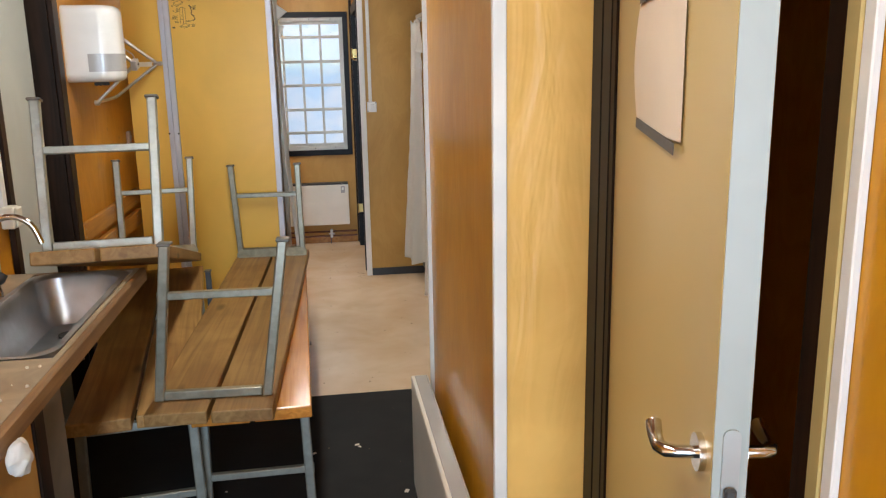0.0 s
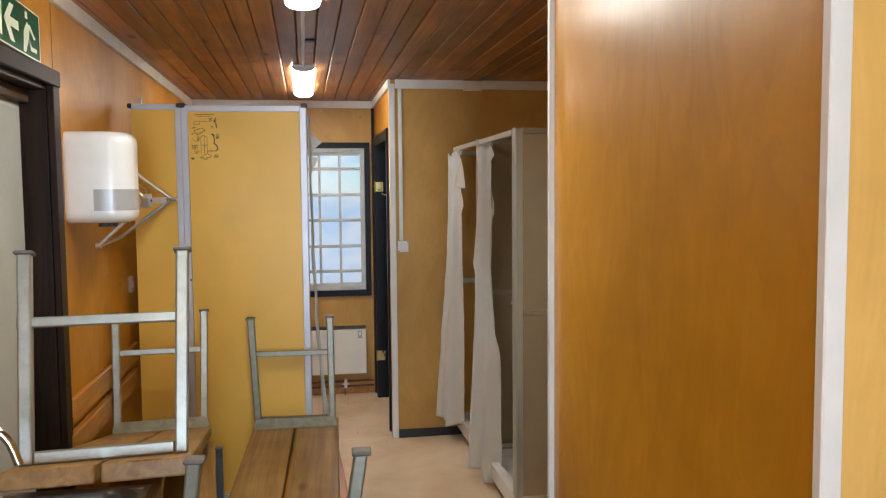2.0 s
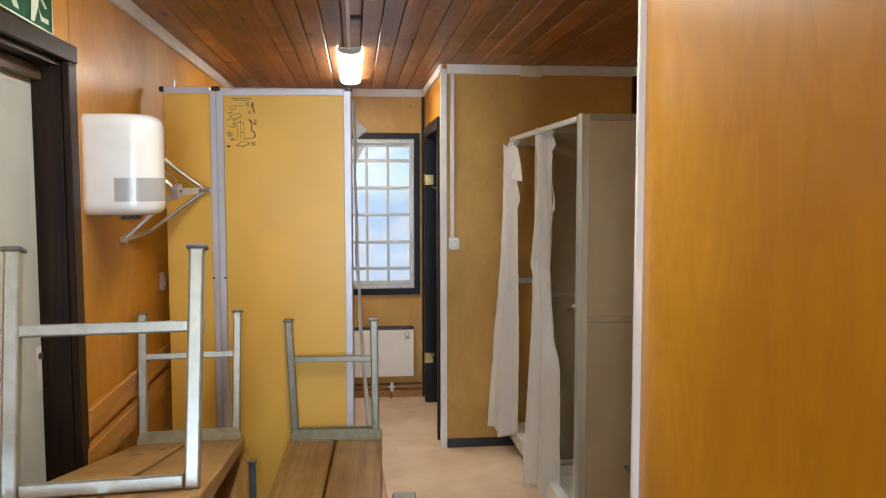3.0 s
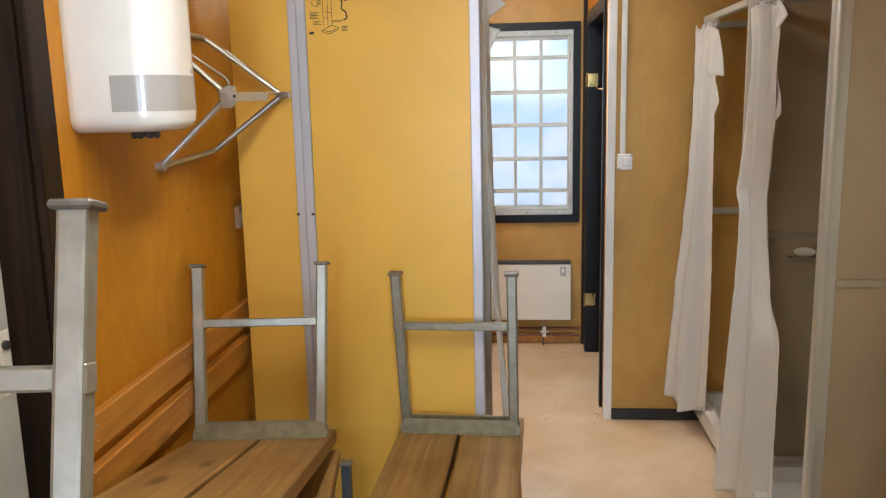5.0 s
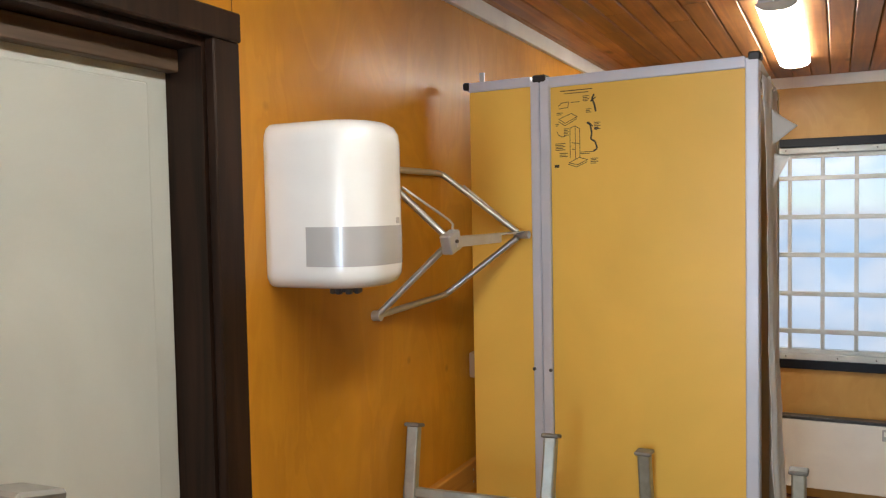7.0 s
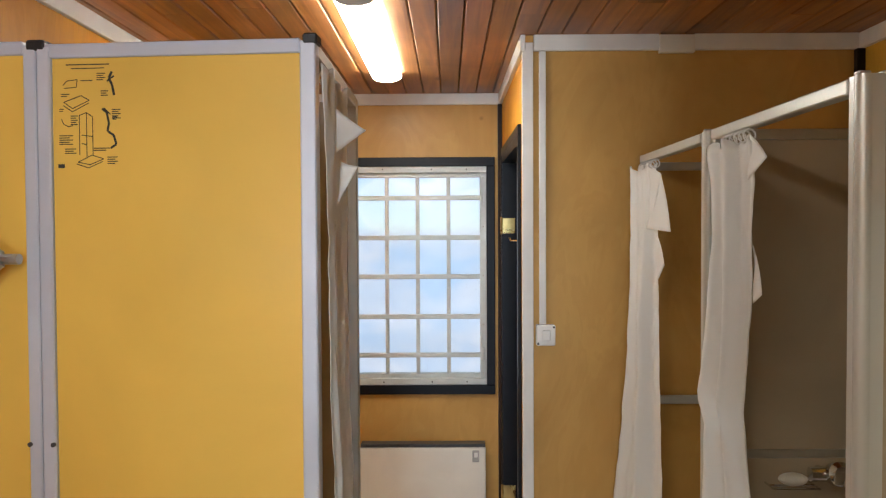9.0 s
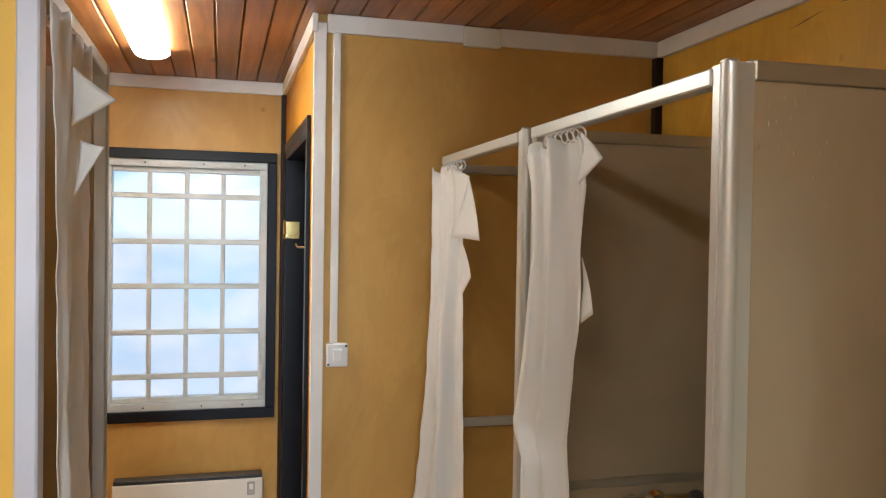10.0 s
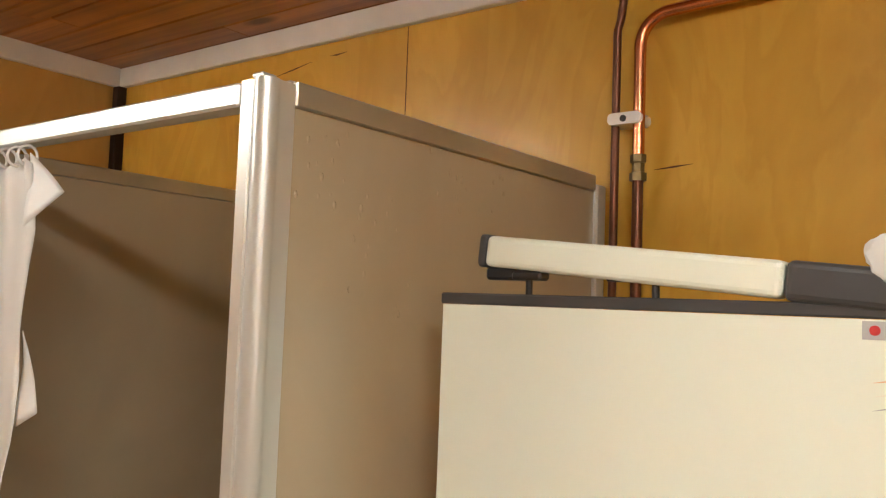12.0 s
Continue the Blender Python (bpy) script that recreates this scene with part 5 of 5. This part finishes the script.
def folding_bracket():
    t = empty("folding_bracket", (LEFT, 4.15, 1.6), "bare steel folding wall bracket with clamp", "wall bracket")
    tip = Vector((-0.232, 4.473, 1.593))
    low, up = Vector((LEFT + 0.010, 4.060, 1.406)), Vector((LEFT + 0.010, 4.060, 1.774))
    k_low, k_up = Vector((LEFT + 0.018, 4.436, 1.421)), Vector((LEFT + 0.012, 4.436, 1.772))
    hub = Vector((-0.273, 4.092, 1.590))

    def bent(a, k, b):
        return [a, a.lerp(k, 0.93), a.lerp(k, 0.985) + (b - k) * 0.015, k + (b - k) * 0.06, b]
    part("arm", tube(bent(up, k_up, tip + Vector((-0.01, -0.01, 0.008))), 0.0085, 12), M_STEELROD, t, "bent steel tube", True)
    part("arm", tube(bent(low, k_low, tip + Vector((-0.01, -0.01, -0.008))), 0.0085, 12), M_STEELROD, t, "bent steel tube", True)
    part("brace", tube([up, hub], 0.0085, 12), M_STEELROD, t, "", True)
    part("brace", tube([low, hub], 0.0085, 12), M_STEELROD, t, "", True)
    part("wire", tube([k_up.lerp(tip, 0.25) + Vector((0.004, 0.01, 0.008)), Vector((-0.290, 4.478, 1.640)), Vector((-0.285, 4.481, 1.632)), Vector((-0.288, 4.470, 1.622))], 0.0032, 8), M_STEELROD, t, "thin steel wire", True)
    part("wire", tube([up.lerp(hub, 0.35) + Vector((0.006, 0.0, 0.014)), Vector((-0.286, 4.116, 1.640)), Vector((-0.281, 4.122, 1.630)), Vector((-0.278, 4.110, 1.602))], 0.0032, 8), M_STEELROD, t, "thin steel wire", True)
    for p in (low, up):
        part("wall_eye", tube([p + Vector((-0.010, 0, 0)), p + Vector((0.012, 0, 0))], 0.013, 12), M_STEELROD, t, "pivot on the wall", True)
    run = (tip - hub).normalized()
    side = run.cross(Vector((0, 0, 1))).normalized()
    axes = Matrix((run, side, side.cross(run))).transposed().to_4x4()
    bm = cube(-0.026, 0.026, -0.015, 0.015, -0.026, 0.022, bevel=0.003)
    bmesh.ops.transform(bm, matrix=Matrix.Translation(hub) @ axes @ pose(0, 0, 0, 0, -18, 0), verts=bm.verts)
    clamp = part("clamp", bm, M_CLAMP, t, "folded steel clamp block")
    part("bolt", tube([hub - side * 0.020, hub + side * 0.020], 0.0045, 8), M_GREYPLASTIC, clamp)
    length = (tip - hub).length
    bm = outline_prism(bmesh.new(), [(0.0, -0.020), (0.02, -0.022), (length - 0.05, -0.013), (length, -0.010), (length, 0.010), (length - 0.05, 0.013), (0.02, 0.022), (0.0, 0.020)], "z", 0.006, 0.010)
    outline_prism(bm, [(0.0, -0.020), (length * 0.6, -0.016), (length * 0.6, -0.013), (0.0, -0.017)], "z", -0.014, 0.006)
    outline_prism(bm, [(0.0, 0.017), (length * 0.6, 0.013), (length * 0.6, 0.016), (0.0, 0.020)], "z", -0.014, 0.006)
    bmesh.ops.transform(bm, matrix=Matrix.Translation(hub) @ axes, verts=bm.verts)
    part("clamp_bar", bm, M_CLAMP, t, "pressed steel channel bar")
    part("pivot", tube([tip - side * 0.022, tip + side * 0.022], 0.011, 14), M_STEELROD, t, "pivot pin", True)


folding_bracket()

# exit sign standing on the door casing, curling off the wall
sg = empty("exit_sign", (LEFT + 0.02, 3.19, 2.045), "green emergency exit sign with a white arrow", "sign")


def sign_at(u, w, lift=0.0):
    y = 2.965 + 0.432 * u
    x = LEFT + 0.010 + 0.020 * (1 - u) ** 2.0 + lift
    return (x, y, 2.046 + 0.150 * w)


def sign_face(shape, lift):
    bm = bmesh.new()
    n = 14
    if shape is None:
        g = [[bm.verts.new(sign_at(i / n, w, lift)) for i in range(n + 1)] for w in (0, 1)]
        for i in range(n):
            bm.faces.new((g[0][i], g[0][i + 1], g[1][i + 1], g[1][i]))
        bmesh.ops.solidify(bm, geom=bm.faces[:], thickness=0.0025)
    else:
        bm.faces.new([bm.verts.new(sign_at(u, w, lift)) for u, w in shape])
    return bm


part("plate", sign_face(None, 0.0), M_GREEN, sg, "green plastic plate")
for shape in ([(0.15, 0.50), (0.30, 0.86), (0.40, 0.86), (0.30, 0.60), (0.50, 0.60), (0.50, 0.42), (0.30, 0.42), (0.40, 0.14), (0.30, 0.14)],
              [(0.62, 0.50), (0.70, 0.72), (0.76, 0.66), (0.74, 0.40), (0.66, 0.08), (0.60, 0.08)], [(0.74, 0.40), (0.80, 0.25), (0.92, 0.25), (0.92, 0.16), (0.78, 0.16)],
              [(0.66, 0.78), (0.66, 0.92), (0.72, 0.92), (0.72, 0.78)], [(0.76, 0.70), (0.90, 0.45), (0.86, 0.42), (0.74, 0.62)],
              [(0.0, 0.0), (0.0, 1.0), (0.03, 1.0), (0.03, 0.0)], [(0.04, 0.14), (0.04, 0.86), (0.10, 0.86), (0.10, 0.14)], [(0.03, 0.0), (0.03, 0.03), (1.0, 0.03), (1.0, 0.0)], [(0.03, 0.97), (0.03, 1.0), (1.0, 1.0), (1.0, 0.97)], [(0.985, 0.03), (0.985, 0.97), (1.0, 0.97), (1.0, 0.03)]):
    part("pictogram", sign_face(shape, 0.0016), M_SIGNWHITE, sg, "pale pictogram piece")

# light switch and its duct on the screen wall
sw = empty("light_switch", (1.0, SCREEN_Y, 1.23), "white surface light switch under a cable duct", "light switch")
ys = SCREEN_Y - 0.0005
part("base", cube(0.966, 1.034, ys - 0.034, ys, 1.228, 1.302, bevel=0.004), M_WHITEPLASTIC, sw)
part("rocker", cube(0.986, 1.016, ys - 0.041, ys - 0.034, 1.245, 1.285, bevel=0.003), M_WHITEPLASTIC, sw, "rocker")
for x, z in ((0.972, 1.236), (1.028, 1.294)):
    part("screw", tube([(x, ys - 0.036, z), (x, ys - 0.0335, z)], 0.004, 8), M_GREYPLASTIC, sw)
part("duct", cube(0.979, 1.003, ys - 0.014, ys, 1.302, CZ0 - 0.0005, bevel=0.002), M_WHITETRIM, sw, "white cable duct")
# socket plastic is browned to carry the shade beside the cabin
M_SOCKET = plain("shade_browned_plastic", (0.46, 0.33, 0.22), 0.4)
so = empty("wall_socket", (LEFT, 4.47, 1.15), "wall socket beside the shower, browned to stand for shade", "socket")
part("plate", cube(LEFT + 0.0005, LEFT + 0.022, 4.632, 4.680, 1.140, 1.220, bevel=0.004), M_SOCKET, so)
part("insert", tube([(LEFT + 0.022, 4.648, 1.18), (LEFT + 0.024, 4.648, 1.18)], 0.02, 16), M_ENAMEL, so)
# pine boards on the lower left wall
for y, z, out in ((3.560, 0.797, 0.024), (3.535, 0.676, 0.030)):
    ob = part("wall_board", cube(LEFT + 0.0005, LEFT + out, y, 4.72, z, z + 0.088, bevel=0.004), M_PINE)
    tagged(ob, "knotty orange pine board fixed along the wall", "wall board", "pine wall boards")
    for yy in (y + 0.02, y + 0.52, y + 1.04):
        for zz in (z + 0.025, z + 0.063):
            part("nail_head", tube([(LEFT + out - 0.0005, yy, zz), (LEFT + out + 0.0008, yy, zz)], 0.0035, 8), M_STEELROD, ob)


# ---- radiators and pipes ----
def far_radiator():
    x0, x1, z0, z1, y0, y1 = 0.20, 0.838, 0.178, 0.548, 6.925, 6.995
    r = empty("radiator", ((x0 + x1) / 2, FAR, z0), "white enamelled panel heater with a dark top grille", "radiator", "radiators")
    body = part("casing", cube(x0, x1, y0, y1, z0, z1 - 0.012, bevel=0.006, seg=2), M_ENAMEL, r)
    part("top_grille", cube(x0 + 0.004, x1 - 0.002, y0 + 0.004, y1, z1 - 0.0118, z1 + 0.006, bevel=0.002), M_GREYPLASTIC, r, "dark grille")
    for k in range(5):
        part("grille_slot", cube(x0 + 0.02 + 0.125 * k, x0 + 0.13 + 0.125 * k, y0 + 0.002, y0 + 0.0045, z1 - 0.006, z1 + 0.001), M_BLACKPLASTIC, body)
    part("thermostat", cube(x1 - 0.068, x1 - 0.034, y0 - 0.006, y0 + 0.001, z1 - 0.085, z1 - 0.025, bevel=0.003), M_SMOKE, r, "grey thermostat")
    part("dial", cube(x1 - 0.060, x1 - 0.042, y0 - 0.011, y0 - 0.006, z1 - 0.060, z1 - 0.035, bevel=0.002), M_WHITEPLASTIC, r)
    for x in (x0 + 0.1, x1 - 0.1):
        part("wall_bracket", cube(x - 0.01, x + 0.01, y1, FAR - 0.001, z0 + 0.05, z1 - 0.08), M_GREYPLASTIC, r)


far_radiator()


def near_radiator():
    x0, x1, y0, y1, z0, z1 = 0.905, 0.965, 1.50, 2.465, 0.06, 0.485
    r = empty("radiator", (JOG_X, (y0 + y1) / 2, z0), "white enamelled panel heater on the amber panel", "radiator", "radiators")
    part("casing", cube(x0, x1, y0, y1, z0, z1, bevel=0.007, seg=2), M_ENAMEL, r)
    part("top_grille", cube(x0 + 0.012, x1 - 0.006, y0 + 0.02, y1 - 0.02, z1 - 0.001, z1 + 0.004, bevel=0.001), M_SMOKE, r, "grey top grille")
    for y in (y0 + 0.15, y1 - 0.15):
        part("wall_bracket", cube(x1, JOG_X - 0.0005, y - 0.012, y + 0.012, z0 + 0.06, z1 - 0.08), M_GREYPLASTIC, r)


near_radiator()
for z, y in ((0.108, 6.985), (0.070, 6.975)):
    p = empty("heating_pipe", (0.3, y, z), "dark copper pipe along the foot of the wall", "pipe", "copper pipes")
    part("pipe", tube([(LEFT + 0.001, y, z), (0.60, y, z), (SCREEN_X - 0.03, y, z)], 0.008, 10), M_COPPERDARK, p, "", True)
pc = empty("pipe_clip", (0.672, FAR, 0.06), "white plastic pipe clip", "pipe clip", "pipe clips")
part("clip", cube(0.660, 0.684, 6.962, FAR - 0.013, 0.055, 0.125, bevel=0.004), M_WHITEPLASTIC, pc)
part("wing", cube(0.645, 0.700, 6.965, 6.975, 0.084, 0.094, bevel=0.003), M_WHITEPLASTIC, pc)
part("stub", tube([(0.665, 6.97, 0.0), (0.665, 6.97, 0.056)], 0.004, 8), M_GREYPLASTIC, pc)


def wall_pipes():
    xa, ya, xb, yb = 2.100, 4.146, 2.098, 4.101
    p = empty("water_pipe", (xa, ya, 0), "thin tarnished copper pipe running up the wall", "pipe", "copper pipes")
    part("pipe", tube([(xa, ya, 0.0), (xa, ya, 2.17), (xa, ya - 0.006, 2.19), (xa, ya - 0.010, 2.22), (xa, ya - 0.010, CEIL)], 0.0075, 12), M_COPPERDARK, p, "", True)
    q = empty("water_pipe", (xb, yb, 0), "bright copper pipe with a brass fitting and a bend", "pipe", "copper pipes")
    bend = arc((xb, yb - 0.055, 2.135), 0.055, 0, 90, (0, 1, 0), (0, 0, 1), 8)
    part("pipe", tube([(xb, yb, 1.935), (xb, yb, 2.10)] + bend + [(xb, 3.4, 2.215), (xb, JOG_Y1 + 0.001, 2.25)], 0.0105, 14), M_COPPER, q, "bright copper length", True)
    part("pipe_lower", tube([(xb, yb, 0.0), (xb, yb, 1.90)], 0.0095, 12), M_COPPERDARK, q, "dark lower length", True)
    part("fitting", tube([(xb, yb, 1.895), (xb, yb, 1.909), (xb, yb, 1.910), (xb, yb, 1.926), (xb, yb, 1.927), (xb, yb, 1.941)], [0.015, 0.015, 0.011, 0.011, 0.014, 0.014], 6), plain("tarnished_brass", (0.22, 0.17, 0.08), 0.4, 0.8, 0.4, 30), q, "brass compression fitting")
    c = empty("pipe_clip", (RIGHT, 4.10, 2.02), "white plastic double pipe clip", "pipe clip", "pipe clips")
    part("clip", outline_prism(bmesh.new(), rounded(4.092, 4.154, 1.995, 2.016, 0.008), "x", 2.082, RIGHT - 0.0005), M_WHITEPLASTIC, c)
    part("screw", tube([(2.080, 4.124, 2.005), (2.0825, 4.124, 2.005)], 0.006, 10), M_GREYPLASTIC, c)


wall_pipes()


# ---- flip chart ----
def flip_chart():
    x, y0, y1, z0, z1 = 1.553, 3.425, 4.115, 0.46, 1.683
    f = empty("flip_chart", (x + 0.02, (y0 + y1) / 2, 0), "white flip-chart board on an easel with a paper clamp", "flip chart")
    b = part("board", cube(x, x + 0.018, y0 + 0.004, y1 - 0.002, z0, z1 - 0.0135), M_BOARD, f, "white enamel board")
    part("top_edge", cube(x - 0.003, x + 0.021, y0, y1, z1 - 0.013, z1, bevel=0.002), M_GREYPLASTIC, f, "dark grey edge profile")
    part("bottom_edge", cube(x - 0.003, x + 0.021, y0, y1, z0 - 0.016, z0, bevel=0.002), M_GREYPLASTIC, f, "dark grey edge profile")
    part("pen_tray", cube(x - 0.05, x - 0.0035, y0 + 0.05, y1 - 0.05, z0 - 0.016, z0 - 0.006, bevel=0.002), M_GREYPLASTIC, f, "pen tray")
    for y in (y0 + 0.08, y1 - 0.08):
        part("leg", tube([(x + 0.03, y, z1 - 0.1), (x + 0.03, y, z0), (x - 0.03, y, 0.0)], 0.011, 10), M_ALU, f, "", True)
    part("leg", tube([(x + 0.03, (y0 + y1) / 2, z1 - 0.15), (x + 0.42, (y0 + y1) / 2, 0.0)], 0.011, 10), M_ALU, f, "", True)
    # clamp bar, dipping towards its far end
    m = Matrix.Translation((x + 0.012, 4.060, 1.733)) @ pose(0, 0, 0, 5.2, 0, 0)

    def t(bm):
        bmesh.ops.transform(bm, matrix=m, verts=bm.verts)
        return bm
    bar = part("clamp_bar", t(cube(-0.018, 0.020, -0.335, -0.008, -0.018, 0.018, bevel=0.007, seg=3)), M_BOARD, f, "cream clamp bar")
    for c, d in ((-0.008, 0.0), (-0.470, -0.336)):
        part("end_cap", t(cube(-0.019, 0.021, c, d, -0.019, 0.019, bevel=0.007, seg=3)), M_GREYPLASTIC, bar, "dark grey end cap")
    for y in (4.018, 3.87):
        part("clamp_pad", cube(x - 0.002, x + 0.024, y - 0.035, y + 0.035, 1.699, 1.713, bevel=0.003), M_BLACKPLASTIC, f, "black clamp pad")
        k = tube([(x + 0.008, y - 0.018, z1 - 0.001), (x + 0.008, y - 0.018, z1 + 0.018)], 0.004, 10)
        box(k, x - 0.004, x + 0.020, y - 0.038, y, z1 + 0.016, z1 + 0.026, 0.003)
        part("knob", k, M_BLACKPLASTIC, f, "black screw knob")
    part("badge", cube(x - 0.0015, x, 3.640, 3.662, 1.652, 1.668), M_SMOKE, b, "small grey badge")
    part("badge_mark", tube([(x - 0.0022, 3.652, 1.660), (x - 0.0016, 3.652, 1.660)], 0.0045, 12), M_RED, b, "red dot")
    part("badge_name", cube(x - 0.0015, x, 3.56, 3.638, 1.652, 1.668), M_INK, b, "dark name bar")
    for k, mat in enumerate((M_ORANGE, M_OFFWHITE, M_SMOKE)):
        sw = outline_prism(bmesh.new(), [(3.655, 1.615 - 0.012 * k), (3.60, 1.628 - 0.010 * k), (3.56, 1.628 - 0.010 * k), (3.56, 1.622 - 0.010 * k), (3.60, 1.622 - 0.010 * k)], "x", x - 0.0012, x - 0.0002)
        part("printed_stroke", sw, mat, b, "faded printed stroke")


flip_chart()
pb = empty("plastic_bag", (1.56, 3.63, 1.683), "crumpled white plastic bag on the flip chart", "plastic bag")
b = bmesh.new()
bmesh.ops.create_icosphere(b, subdivisions=4, radius=0.045, matrix=Matrix.Translation((1.562, 3.615, 1.715)) @ Matrix.Diagonal((0.5, 1.0, 0.72, 1)))
for v in b.verts:
    d = v.co - Vector((1.562, 3.615, 1.715))
    v.co += d * (0.35 * noise.noise(v.co * 50) + 0.2 * noise.noise(v.co * 120))
    v.co.z = max(v.co.z, 1.6835)
part("bag", b, M_CURTAIN, pb, "", True)

# ---- grit and paper bits ----
b = bmesh.new()
for k in range(110):
    r = random.random()
    if r < 0.5:
        x, y = random.uniform(0.55, 1.3), random.uniform(3.6, 6.9)
        if x > 0.9 and y > 5.7:
            x -= 0.5
    elif r < 0.65:
        x, y = random.gauss(0.89, 0.025), random.gauss(5.80, 0.06)
    elif r < 0.80:
        x, y = random.uniform(0.5, 0.90), random.uniform(6.55, 6.95)
    else:
        x, y = random.uniform(0.1, 0.95), random.uniform(1.6, 3.45)
    s = random.uniform(0.001, 0.0034)
    bmesh.ops.create_icosphere(b, subdivisions=1, radius=s, matrix=Matrix.Translation((x, y, s * 0.4)) @ Matrix.Diagonal((1.4, 1, 0.5, 1)))
tagged(part("grit", b, plain("brown_grit", (0.20, 0.13, 0.08), 0.8, 0, 0.5, 30)), "bits of grit and dirt on the floor", "debris", kind="stuff")
b = bmesh.new()
for k in range(9):
    x, y, s, a = random.uniform(0.2, 0.95), random.uniform(1.9, 3.3), random.uniform(0.004, 0.012), random.uniform(0, 3)
    n0 = len(b.verts)
    box(b, -s, s, -s * 0.7, s * 0.7, 0, 0.002)
    b.verts.ensure_lookup_table()
    bmesh.ops.transform(b, matrix=pose(x, y, 0, 0, 0, math.degrees(a)), verts=b.verts[n0:])
tagged(part("paper_scraps", b, M_PAPER), "small paper scraps on the black mat", "debris", kind="stuff")


# scratches and a panel joint in the plywood of the east wall
def crack(pts, w):
    bm = bmesh.new()
    x = RIGHT - 0.0012
    a = [bm.verts.new((x, y, z + w * (0.2 + math.sin(math.pi * i / (len(pts) - 1))))) for i, (y, z) in enumerate(pts)]
    b = [bm.verts.new((x, y, z - w * (0.2 + math.sin(math.pi * i / (len(pts) - 1))))) for i, (y, z) in enumerate(pts)]
    for i in range(len(pts) - 1):
        bm.faces.new((a[i], a[i + 1], b[i + 1], b[i]))
    return bm


M_CRACK = plain("dark_crack", (0.10, 0.04, 0.01), 0.8)
part("panel_joint", cube(LEFT + 0.0002, LEFT + 0.0012, 3.5605, 3.562, OPENZ + 0.055, CZ0), M_CRACK, bpy.data.objects["wall_west"], "thin joint between plywood sheets")
EAST = bpy.data.objects["wall_east"]
for pts in ([(4.894, 2.247), (4.87, 2.2465), (4.839, 2.249)], [(5.079, 2.222), (5.02, 2.231), (4.954, 2.242)], [(4.085, 1.918), (4.05, 1.921), (4.015, 1.924)]):
    part("scratch", crack(pts, 0.0016), M_CRACK, EAST, "dark scratch in the veneer")
part("panel_joint", cube(RIGHT - 0.0012, RIGHT - 0.0002, 4.6565, 4.658, 0.1, CZ0), M_CRACK, EAST, "thin joint between plywood sheets")
